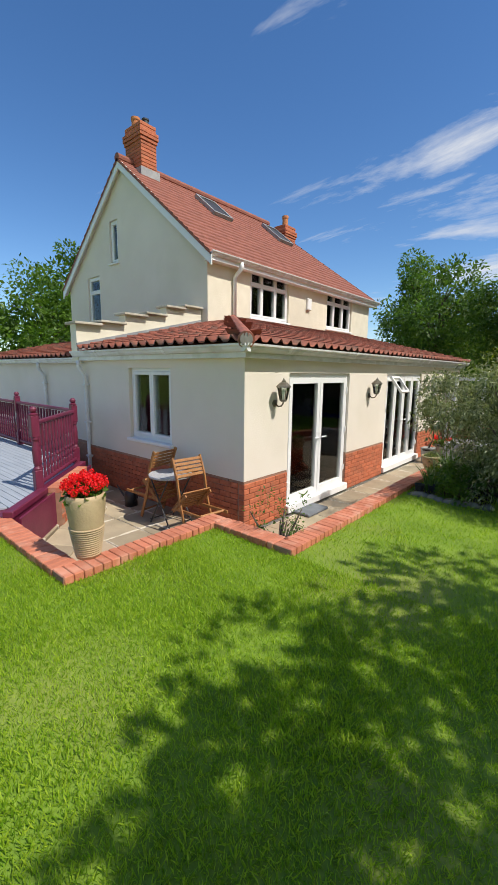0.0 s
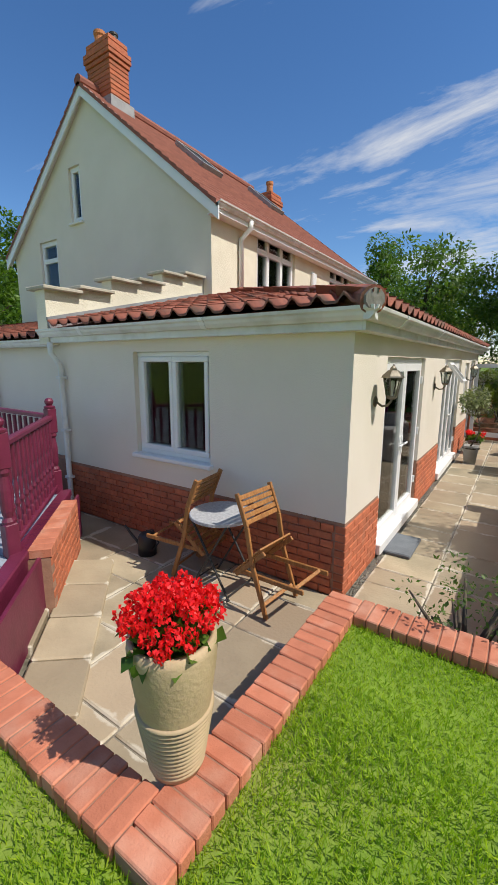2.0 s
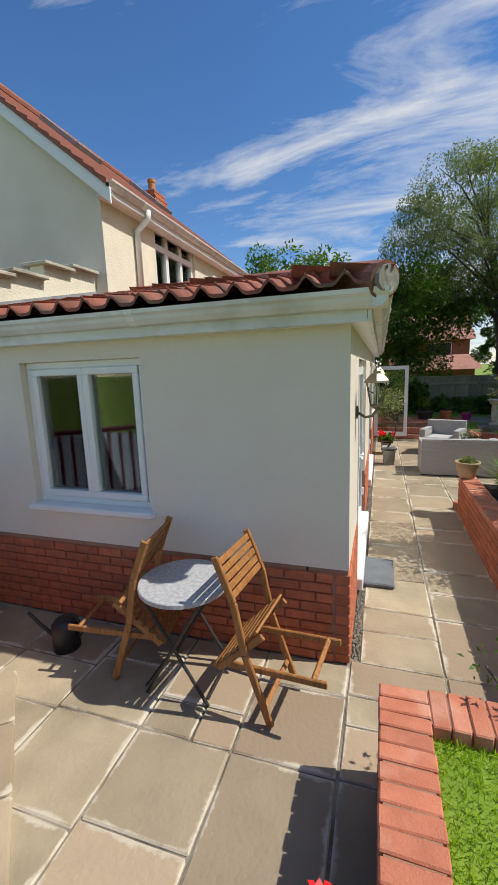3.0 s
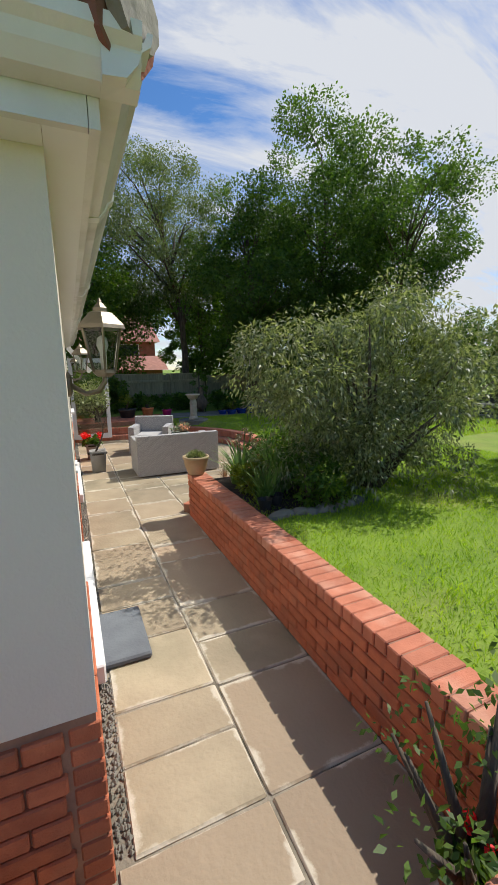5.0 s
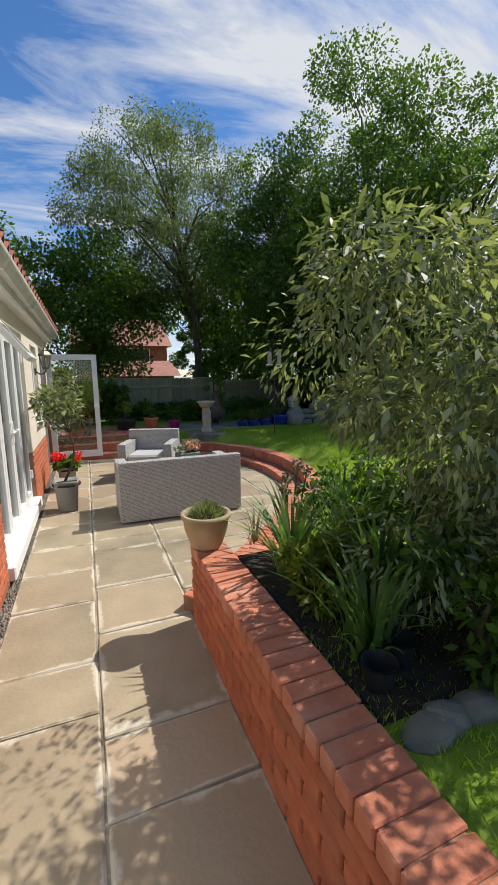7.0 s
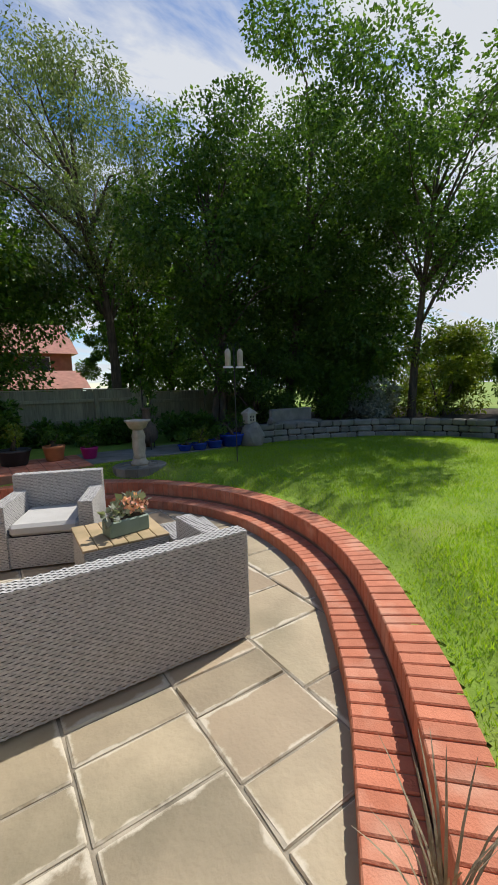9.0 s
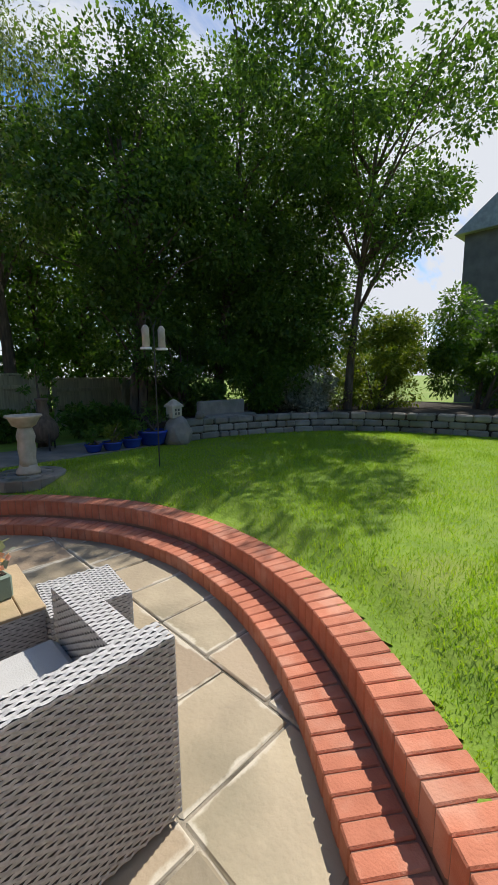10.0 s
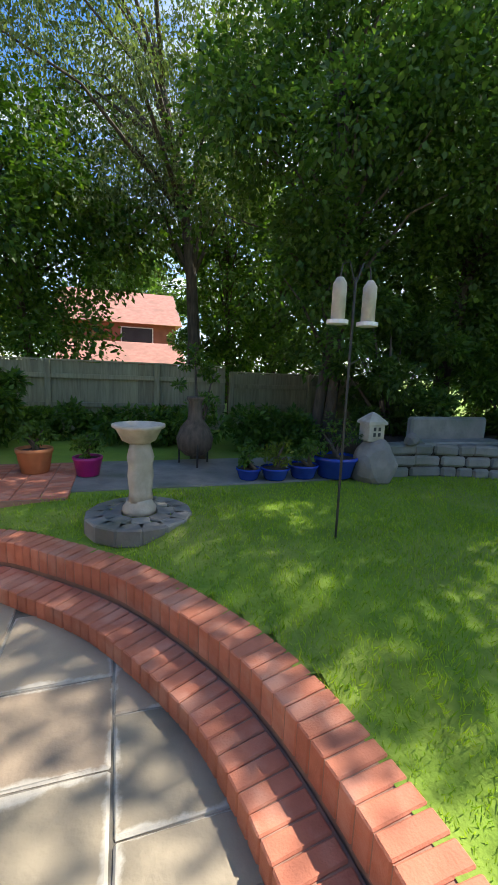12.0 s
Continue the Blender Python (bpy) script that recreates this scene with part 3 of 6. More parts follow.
leaf3 = part("door_leaf", wall_panels("y", 13.2, 0.06, FX + 0.02, -2.56, 0.12, 2.06, [(FX + 0.11, -2.65, 0.24, 1.96)]), M_WHITE, d3)
g = part("pane", boxm(FX + 0.10, 13.225, 0.23, -2.64, 13.235, 1.97), M_GLASS, leaf3)
g.visible_shadow = False
part("handle", boxm(-2.66, 13.14, 1.07, -2.6, 13.2, 1.1, 0.005), M_WHITE, leaf3)

# ---- eaves, gutters, pipes of the extension ----
EZ = 2.485
ex, ey = FX + 0.13, GY - 0.13
tagged(link("soffit", boxm(FX, GY - 0.10, 2.32, FX + 0.10, 13.85, 2.34), M_WHITE), "cream white soffit under the eaves", "soffit", kind="structure")
tagged(link("soffit_2", boxm(-7.5, GY - 0.10, 2.32, FX - 0.001, GY - 0.001, 2.34), M_WHITE), "cream white soffit under the eaves", "soffit", kind="structure")
tagged(link("fascia", boxm(FX + 0.10, GY - 0.125, 2.32, FX + 0.125, 13.9, 2.46), M_GUTTER), "white fascia board", "fascia", kind="structure")
tagged(link("fascia_2", boxm(-7.6, GY - 0.125, 2.32, FX + 0.098, GY - 0.10, 2.46), M_GUTTER), "white fascia board", "fascia", kind="structure")


def gutter(name, a, b, out, label):
    """A moulded gutter: ogee profile swept from a to b; out is the outward way."""
    a, b, o = Vector(a), Vector(b), Vector(out)
    prof = [(0, 0.0), (0.05, 0.005), (0.075, 0.035), (0.085, 0.06), (0.105, 0.075), (0.11, 0.10), (0.098, 0.10), (0.09, 0.08), (0.02, 0.06), (0, 0.10)]
    root = thing(name, label, "gutter", kind="structure")
    bm = bmesh.new()
    rings = [[bm.verts.new(p + o * u + Vector((0, 0, w))) for u, w in prof] for p in (a, b)]
    n = len(prof)
    for k in range(n):
        bm.faces.new((rings[0][k], rings[0][(k + 1) % n], rings[1][(k + 1) % n], rings[1][k]))
    bm.faces.new(rings[0]); bm.faces.new(rings[1][::-1])
    bmesh.ops.recalc_face_normals(bm, faces=bm.faces)
    link("channel", bm, M_GUTTER, root)
    L = (b - a).length
    k = 0.9
    while k < L - 0.3:
        p = a + (b - a) * k / L
        t = (b - a).normalized()
        bm = bmesh.new()
        rr = [[bm.verts.new(p + t * s + o * (u * 1.06) + Vector((0, 0, w - 0.004))) for u, w in prof] for s in (-0.03, 0.03)]
        for j in range(n):
            bm.faces.new((rr[0][j], rr[0][(j + 1) % n], rr[1][(j + 1) % n], rr[1][j]))
        bm.faces.new(rr[0]); bm.faces.new(rr[1][::-1])
        bmesh.ops.recalc_face_normals(bm, faces=bm.faces)
        link("union_clip", bm, M_WHITE, root)
        k += 1.9


gutter("gutter", (FX + 0.127, GY - 0.21, 2.385), (FX + 0.127, 13.95, 2.385), (1, 0, 0), "white moulded plastic eaves gutter")
gutter("gutter", (-7.65, GY - 0.127, 2.385), (FX + 0.21, GY - 0.127, 2.385), (0, -1, 0), "white moulded plastic eaves gutter")
gutter("gutter", (-14.2, 3.9, 2.28), (-7.62, 3.9, 2.28), (0, -1, 0), "white plastic gutter on the older wing")


def downpipe(x, y, z0, z1, label, kick=0.12, shoe=True):
    root = thing("downpipe", label, "drainpipe")
    bm = bmesh.new()
    rod(bm, [(x, y - kick, z1), (x, y - kick, z1 - 0.12), (x, y, z1 - 0.3), (x, y, z0 + 0.1), (x, y - (0.1 if shoe else 0), z0)], 0.036, 12)
    link("pipe", bm, M_GUTTER, root, soft=True)
    for z in (z0 + 0.5, (z0 + z1) / 2, z1 - 0.45):
        link("bracket", boxm(x - 0.055, y - 0.045, z - 0.02, x + 0.055, y + 0.05, z + 0.02, 0.008), M_GUTTER, root)


downpipe(-7.43, 3.81, 0.0, 2.32, "white plastic rainwater downpipe on the end wall")
downpipe(-9.6, 3.96, 0.0, 2.3, "white plastic rainwater downpipe on the older wing")

# ---- roofs of the extension ----
RS = math.tan(radians(13.0))


def pantile_mesh(w=0.215, l=0.34, th=0.022):
    """An S-shaped clay tile, low end at the origin, climbing along y."""
    bm = bmesh.new()
    n = 8
    def prof(u):
        return 0.032 * math.cos(2 * math.pi * u) + 0.012 * math.cos(4 * math.pi * u)
    rows = []
    for y, dz in ((0, 0.028), (l, 0.0)):
        rows.append([bm.verts.new(((k / n - 0.5) * w * 1.06, y, dz + prof(k / n))) for k in range(n + 1)])
    low = [bm.verts.new(((k / n - 0.5) * w * 1.06, 0, 0.028 + prof(k / n) - th)) for k in range(n + 1)]
    for k in range(n):
        bm.faces.new((rows[0][k], rows[0][k + 1], rows[1][k + 1], rows[1][k]))
        bm.faces.new((low[k], low[k + 1], rows[0][k + 1], rows[0][k]))
    me = bpy.data.meshes.new("roof_tile")
    bm.to_mesh(me)
    bm.free()
    me.materials.append(M_TILE)
    smooth(me)
    return me


TILE = pantile_mesh()


def tile_faces(me_list, out_v, out_f, m):
    base = len(out_v)
    out_v.extend(tuple(m @ v.co) for v in TILE.vertices)
    out_f.extend(tuple(base + i for i in p.vertices) for p in TILE.polygons)


def joined(name, vs, fs, material, parent=None, soft=True):
    me = bpy.data.meshes.new(name)
    me.from_pydata(vs, [], fs)
    me.materials.append(material)
    if soft:
        smooth(me)
    me.update()
    ob = new(name, me)
    if parent:
        ob.parent = parent
    return ob


# deck under the tiles
hip0, hip1 = Vector((ex + 0.06, ey - 0.06, EZ)), Vector((-7.3, ey - 0.06 + (ex + 0.06 + 7.3), EZ + (ex + 0.06 + 7.3) * RS))
bm = bmesh.new()
ends = [bm.verts.new(p) for p in (hip0, (hip0.x, 14.0, EZ), (-7.3, 14.0, hip1.z), hip1, (-7.5, hip1.y, hip1.z), (-7.5, hip0.y, EZ))]
bm.faces.new((ends[0], ends[1], ends[2], ends[3]))
bm.faces.new((ends[0], ends[3], ends[4], ends[5]))
r = bmesh.ops.extrude_face_region(bm, geom=list(bm.faces))
bmesh.ops.translate(bm, vec=(0, 0, -0.03), verts=[v for v in r["geom"] if isinstance(v, bmesh.types.BMVert)])
roof_low = tagged(link("roof", bm, M_TILE), "low hipped roof of red brown clay pantiles", "roof", kind="structure")
tilt = math.degrees(math.atan(RS))
row_l = 0.27
cosr = math.cos(radians(tilt))
sv, sf = [], []
for r_ in range(16):
    for c in range(20):
        x = hip0.x - 0.1 - c * 0.215
        y = hip0.y - 0.03 + r_ * row_l * cosr
        if x > hip0.x - (y - hip0.y) - 0.05 or x < -7.42 or y > 6.8:
            continue
        t_ob = new("roof_tile", TILE)
        t_ob.parent = roof_low
        t_ob.matrix_world = pose(x, y, EZ + (y - hip0.y) * RS + 0.045, tilt + RNG.uniform(-0.8, 0.8), 0, RNG.uniform(-0.8, 0.8))
for r_ in range(16):
    for c in range(50):
        y = hip0.y + 0.1 + c * 0.215
        x = hip0.x + 0.03 - r_ * row_l * cosr
        if y < hip0.y + (hip0.x - x) + 0.05 or x < -7.25 or y > 14:
            continue
        tile_faces(None, sv, sf, pose(x, y, EZ + (hip0.x - x) * RS + 0.045, 0, 0, 90) @ pose(0, 0, 0, tilt, 0, 0))
tagged(joined("roof_tiles", sv, sf, M_TILE, roof_low), "rows of red brown clay pantiles", "", kind="stuff")
bm = bmesh.new()
d = hip1 - hip0
for k in range(14):
    a = hip0 + d * (k / 14.0) + Vector((0, 0, 0.035)); b = hip0 + d * ((k + 1.08) / 14.0) + Vector((0, 0, 0.05))
    rod(bm, [a, b], 0.105, 12, 0.095)
link("hip_tile", bm, M_TILE, roof_low, soft=False)
link("hip_end_mortar", lathem([(0.05, -0.02), (0.08, 0.0), (0.075, 0.03)], 10, Matrix.Translation(hip0 + Vector((0.0, 0.0, 0.04))) @ pose(0, 0, 0, 90, 0, 45) @ pose(0, 0, 0, 0, 0, 0)), M_STONE, roof_low, "grey mortar plug")
# older wing roof edge
bm = bmesh.new()
vv = [bm.verts.new(p) for p in ((-14.2, 3.8, 2.38), (-7.65, 3.8, 2.38), (-7.65, 6.8, 3.03), (-14.2, 6.8, 3.03))]
bm.faces.new(vv)
roof_w = tagged(link("roof_2", bm, M_TILE), "clay tiled roof slope of the older wing", "roof", kind="structure")
sv, sf = [], []
for r_ in range(11):
    for c in range(30):
        tile_faces(None, sv, sf, pose(-7.78 - c * 0.215, 3.78 + r_ * row_l * 0.97, 2.42 + r_ * row_l * 0.21, 12.2, 0, 0))
tagged(joined("roof_tiles", sv, sf, M_TILE, roof_w), "weathered clay pantiles", "", kind="stuff")
# stepped parapet between the two roofs
par = thing("parapet", "cream stepped parapet wall with stone coping slabs", "parapet", kind="structure")
for k in range(6):
    y0_ = 3.72 + k * 0.52
    zt = 2.98 + (k // 2) * 0.27 + (k % 2) * 0.07
    part("parapet_wall", boxm(-7.72, y0_, 2.3, -7.5, y0_ + 0.52, zt), M_ROUGHCAST, par)
    part("coping_slab", boxm(-7.82, y0_ - 0.06, zt, -7.40, y0_ + 0.5, zt + 0.045, 0.008), M_PALESTONE, par)
bm = bmesh.new()
bar(bm, (-7.47, 3.72, 2.56), (-7.47, 6.8, 3.27), 0.04, 0.16)
link("flashing", bm, M_LEAD, par, "grey lead flashing")

# ---- main house ----
house = thing("house", "cream rendered two-storey house with red tiled roof", "house", kind="structure")
HX0, HX1, HY0, HY1 = -14.05, -7.3, 6.85, 15.4
APX, APZ, EVZ = -10.65, 7.70, 4.95
bm = bmesh.new()
GW1, GW2 = (-11.44, -11.02, 5.22, 6.38), (-12.85, -12.1, 3.5, 5.0)
cutx = sorted({HX0, HX1, APX, GW1[0], GW1[1], GW2[0], GW2[1]})


def gable_z(x):
    return EVZ + (APZ - EVZ) * (1 - abs(x - APX) / (HX1 - APX))


for p, q in zip(cutx, cutx[1:]):
    hole = None
    for w in (GW1, GW2):
        if w[0] < (p + q) / 2 < w[1]:
            hole = w
    spans = [(2.0, None)] if not hole else [(2.0, hole[2]), (hole[3], None)]
    for lo, hi in spans:
        lov = [bm.verts.new((x, y, lo)) for y in (HY0, HY0 + 0.28) for x in (p, q)]
        hiv = [bm.verts.new((x, y, hi if hi else gable_z(x))) for y in (HY0, HY0 + 0.28) for x in (p, q)]
        bm.faces.new((lov[0], lov[1], hiv[1], hiv[0])); bm.faces.new((lov[3], lov[2], hiv[2], hiv[3]))
        bm.faces.new((lov[1], lov[3], hiv[3], hiv[1])); bm.faces.new((lov[2], lov[0], hiv[0], hiv[2]))
        bm.faces.new((hiv[0], hiv[1], hiv[3], hiv[2])); bm.faces.new((lov[2], lov[3], lov[1], lov[0]))
bmesh.ops.remove_doubles(bm, verts=bm.verts, dist=1e-5)
link("gable_wall", bm, M_RENDER, house)
U1, U2 = (8.38, 10.1, 3.56, 4.80), (12.25, 14.0, 3.6, 4.82)
link("front_wall", wall_panels("x", HX1, -0.28, HY0 + 0.281, HY1, 2.0, EVZ, [U1, U2]), M_ROUGHCAST, house)
link("corner_wall", boxm(HX1 - 0.28, HY0 + 0.001, 2.0, HX1 + 0.004, HY0 + 0.28, EVZ), M_ROUGHCAST, house)
link("back_wall", boxm(HX0, HY0 + 0.28, 2.0, HX0 + 0.28, HY1, EVZ), M_RENDER, house)
link("end_wall", boxm(HX0, HY1 - 0.28, 2.0, HX1 - 0.281, HY1, EVZ), M_RENDER, house)
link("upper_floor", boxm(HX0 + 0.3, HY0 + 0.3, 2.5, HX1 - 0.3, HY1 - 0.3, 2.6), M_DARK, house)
for w, nm in ((GW1, "window_3"), (GW2, "window_4")):
    casement(nm, "y", HY0, *w, (), (0.7,) if w is GW2 else (), "white framed window with dark glass in the gable", inward=1, back=M_BLIND)
for w, nm in ((U1, "window_5"), (U2, "window_6")):
    casement(nm, "x", HX1, *w, (0.31, 0.66), (0.70,), "white upstairs window of six lights with blinds", back=M_BLIND)
# roof: gable at the near end, hipped at the far end, with courses standing proud
sl = (APZ - EVZ) / (HX1 - APX)
OV = 0.25
hipy = 13.2


def roof_side(sign):
    bm = bmesh.new()
    N = 20
    for k in range(N):
        f0, f1 = k / N, (k + 1) / N
        xa = HX1 + OV - (HX1 + OV - APX) * f0
        xb = HX1 + OV - (HX1 + OV - APX) * f1
        za, zb = EVZ - OV * sl + (HX1 + OV - xa) * sl, EVZ - OV * sl + (HX1 + OV - xb) * sl
        if sign < 0:
            xa, xb = 2 * APX - xa, 2 * APX - xb
        ya, yb = HY1 + OV - (HY1 + OV - hipy) * f0, HY1 + OV - (HY1 + OV - hipy) * f1
        y0_ = HY0 - 0.16
        q = [bm.verts.new(p) for p in ((xa, y0_, za + 0.10), (xa, ya, za + 0.10), (xb, yb, zb + 0.065), (xb, y0_, zb + 0.065))]
        bm.faces.new(q)
        e = [bm.verts.new(p) for p in ((xa, y0_, za + 0.04), (xa, ya, za + 0.04))]
        bm.faces.new((e[0], e[1], q[1], q[0]))
        g0 = [bm.verts.new(p) for p in ((xa, y0_, za), (xb, y0_, zb))]
        bm.faces.new((g0[0], q[0], q[3], g0[1]))
    return link("roof_slope", bm, M_TILEFAR, house, "red clay tiles in courses")


roof_side(1)
roof_side(-1)
bm = bmesh.new()
zt = EVZ - OV * sl
tri = [bm.verts.new(p) for p in ((HX1 + OV, HY1 + OV, zt + 0.09), (2 * APX - HX1 - OV, HY1 + OV, zt + 0.09), (APX, hipy, APZ + 0.09))]
bm.faces.new(tri)
link("roof_hip", bm, M_TILEFAR, house)
# pan and roll ribs on the visible slope
sv, sf = [], []
nb = int((HY1 - HY0) / 0.3)
bm = bmesh.new()
rod(bm, [(APX, HY0 - 0.16, APZ + 0.09), (APX, hipy, APZ + 0.09)], 0.11, 10)
link("ridge", bm, M_TILEFAR, house)
for nm, s in (("barge_board", 1), ("barge_board", -1)):
    bm = bmesh.new()
    xe = APX + s * (HX1 + 0.28 - APX)
    a, b = Vector((xe, HY0 - 0.14, EVZ - 0.28 * sl - 0.09)), Vector((APX, HY0 - 0.14, APZ - 0.06))
    vs = [bm.verts.new(p + Vector((0, y, z))) for y in (0, 0.03) for p in (a, b) for z in (-0.12, 0.14)]
    for q in ((0, 1, 3, 2), (4, 6, 7, 5), (0, 4, 5, 1), (2, 3, 7, 6), (0, 2, 6, 4), (1, 5, 7, 3)):
        bm.faces.new([vs[i] for i in q])
    bmesh.ops.recalc_face_normals(bm, faces=bm.faces)
    link(nm, bm, M_WHITE, house, "white painted barge board")
    bm = bmesh.new()
    vs = [bm.verts.new(p + Vector((0, y, 0))) for y in (0.03, 0.15) for p in (a, b)]
    bm.faces.new((vs[0], vs[1], vs[3], vs[2]))
    link("verge_soffit", bm, M_WHITE, house)
link("eaves_fascia", boxm(HX1 + 0.2, HY0 - 0.1, EVZ - 0.30, HX1 + 0.225, HY1 + 0.2, EVZ - 0.09), M_WHITE, house)
link("eaves_soffit", boxm(HX1 + 0.005, HY0 - 0.1, EVZ - 0.30, HX1 + 0.2, HY1 + 0.2, EVZ - 0.28), M_WHITE, house)
gutter("gutter", (HX1 + 0.227, HY0 - 0.14, EVZ - 0.22), (HX1 + 0.227, HY1 + 0.3, EVZ - 0.22), (1, 0, 0), "white plastic gutter of the upper roof")
dp = thing("downpipe", "white plastic downpipe down the front of the upper storey", "drainpipe")
bm = bmesh.new()
rod(bm, [(HX1 + 0.27, 7.75, EVZ - 0.2), (HX1 + 0.27, 7.75, EVZ - 0.32), (HX1 + 0.06, 7.72, EVZ - 0.5), (HX1 + 0.06, 7.72, 3.45)], 0.05, 10)
link("pipe", bm, M_WHITE, dp, soft=True)
# roof lights
for yy in (9.4, 12.6):
    rl = thing("roof_light", "dark glazed roof window set in the red tiles", "roof window")
    xm, zm = APX + 0.95, APZ - 0.95 * sl + 0.16
    rl.matrix_world = Matrix.Translation((xm, yy, zm)) @ pose(0, 0, 0, 0, math.degrees(math.atan(sl)), 0)
    for p in ((-0.55, -0.4, 0.55, -0.34), (-0.55, 0.34, 0.55, 0.4), (-0.55, -0.34, -0.49, 0.34), (0.49, -0.34, 0.55, 0.34)):
        part("frame", boxm(p[0], p[1], -0.06, p[2], p[3], 0.05, 0.006), M_LEAD, rl)
    part("pane", boxm(-0.49, -0.34, 0.0, 0.49, 0.34, 0.02), M_WINDARK, rl)


def chimney(x, y, zb, zt, w, d, pots, label):
    root = thing("chimney", label, "chimney")
    n = max(4, int((zt - zb) / 0.085))
    h = (zt - zb) / n
    for k in range(n):
        g = 0.05 if k in (n - 4, n - 3) else (0.025 if k == n - 5 else 0.0)
        part("brick_course", boxm(x - w / 2 - g, y - d / 2 - g, zb + k * h, x + w / 2 + g, y + d / 2 + g, zb + (k + 1) * h - 0.012, 0.006), M_BRICK, root)
    part("mortar_core", boxm(x - w / 2 + 0.012, y - d / 2 + 0.012, zb, x + w / 2 - 0.012, y + d / 2 - 0.012, zt - 0.004), M_MORTAR, root)
    for px, py, r, hh, mt in pots:
        part("chimney_pot", lathem([(r * 0.9, 0), (r * 0.85, hh * 0.7), (r, hh * 0.8), (r, hh), (r * 0.7, hh)], 16, Matrix.Translation((x + px, y + py, zt))), mt, root)
    part("base_flashing", boxm(x - w / 2 - 0.06, y - d / 2 - 0.06, zb - 0.1, x + w / 2 + 0.06, y + d / 2 + 0.06, zb + 0.12), M_LEAD, root)


chimney(APX + 0.1, HY0 + 0.55, 7.45, 8.72, 0.75, 0.5, [(-0.2, 0, 0.13, 0.32, M_ORANGEPOT), (0.18, 0.05, 0.1, 0.18, M_IRON)], "tall red brick chimney stack with clay pots")
chimney(APX + 0.1, 14.2, 6.7, 7.9, 0.55, 0.7, [(0, 0, 0.13, 0.42, M_ORANGEPOT)], "red brick chimney stack with one clay pot")


# ---- paving ----
tagged(link("patio_bed", boxm(-16, 1.2, -0.3, 0.6, 14.2, -0.012), M_JOINT), "sandy mortar bed between the paving flags", "paving", kind="structure")
patio = thing("patio", "sunken patio of riven sandstone flags with pale joints", "patio", kind="structure")
FLAG = {}


def flag(x0, y0, x1, y1):
    w, l = round(x1 - x0, 2), round(y1 - y0, 2)
    if (w, l) not in FLAG:
        bm = boxm(-w / 2 + 0.007, -l / 2 + 0.007, -0.03, w / 2 - 0.007, l / 2 - 0.007, 0, 0.008)
        for v in bm.verts:
            if v.co.z > -0.02:
                v.co += Vector((RNG.uniform(-0.004, 0.004), RNG.uniform(-0.004, 0.004), 0))
        me = bpy.data.meshes.new("flagstone")
        bm.to_mesh(me); bm.free()
        me.materials.append(M_SLAB)
        FLAG[w, l] = me
    ob = new("flagstone", FLAG[w, l])
    ob.parent = patio
    ob.matrix_world = pose((x0 + x1) / 2, (y0 + y1) / 2, RNG.uniform(-0.002, 0.003), RNG.uniform(-0.15, 0.15), RNG.uniform(-0.15, 0.15), RNG.uniform(-0.3, 0.3))


def lay(x0, x1, joints):
    for y0, y1 in zip(joints, joints[1:]):
        flag(x0, y0, x1, y1)


# columns of flags: from x to x, then the joints along y
lay(-3.38, -2.82, (3.92, 4.3, 4.62, 5.18, 5.62, 5.97, 6.75, 7.15, 7.85, 8.4, 8.95, 9.6, 10.05, 10.7, 11.2, 11.9, 12.4, 13.0, 13.7))
lay(-2.82, -2.2, (3.05, 3.4, 3.92, 4.59, 5.0, 5.43, 6.2, 6.58, 7.4, 8.0, 8.73, 9.0, 9.5, 10.1, 10.6, 11.2, 11.8, 12.3, 13.0, 13.6))
lay(-2.2, -1.67, (7.15, 7.75, 8.2, 8.7, 9.06, 9.27, 9.9, 10.5, 11.1, 11.7, 12.2, 12.8, 13.55))
lay(-1.67, -1.12, (7.45, 7.95, 8.32, 8.6, 9.0, 9.25, 9.9, 10.3, 10.9, 11.3, 11.9, 12.5, 13.4))
lay(-1.12, -0.54, (7.9, 8.4, 8.85, 9.35, 9.8, 10.4, 10.98, 11.75, 12.25, 12.9))
lay(-0.54, 0.12, (8.9, 9.5, 9.95, 10.4, 10.84, 11.24, 11.49, 12.0, 12.5))
lay(-3.44, -2.82, (1.4, 1.9, 2.5, 3.03, 3.37, 3.6, 3.92))
lay(-4.02, -3.44, (1.4, 1.85, 2.4, 3.02, 3.57, 3.86))
lay(-4.6, -4.02, (1.4, 1.9, 2.5, 3.02))
flag(-4.6, 3.02, -4.27, 3.27)
flag(-4.27, 3.02, -4.02, 3.27)
flag(-4.6, 3.27, -4.02, 3.86)
lay(-5.2, -4.6, (1.9, 2.45, 3.02, 3.5, 3.86))
lay(-5.85, -5.2, (2.4, 3.0, 3.4, 3.86))
lay(-6.5, -5.85, (2.9, 3.4, 3.86))
lay(-7.3, -6.5, (3.2, 3.86))
# gravel strip at the wall foot
n = 2600
p = np.stack([RNG.uniform(FX + 0.01, -3.37, n), RNG.uniform(3.95, 13.5, n), np.full(n, -0.008)], 1)
sv, sf = [], []
for q in p:
    r = RNG.uniform(0.006, 0.014)
    b = len(sv)
    sv += [tuple(q + np.array(o) * r) for o in ((1, 0, 0.3), (0, 1, 0.4), (-1, 0, 0.2), (0, -1, 0.5), (0, 0, 1.1))]
    sf += [(b, b + 1, b + 4), (b + 1, b + 2, b + 4), (b + 2, b + 3, b + 4), (b + 3, b, b + 4)]
tagged(joined("gravel", sv, sf, M_STONE, None, False), "small brown gravel strip along the wall foot", "gravel", kind="stuff")

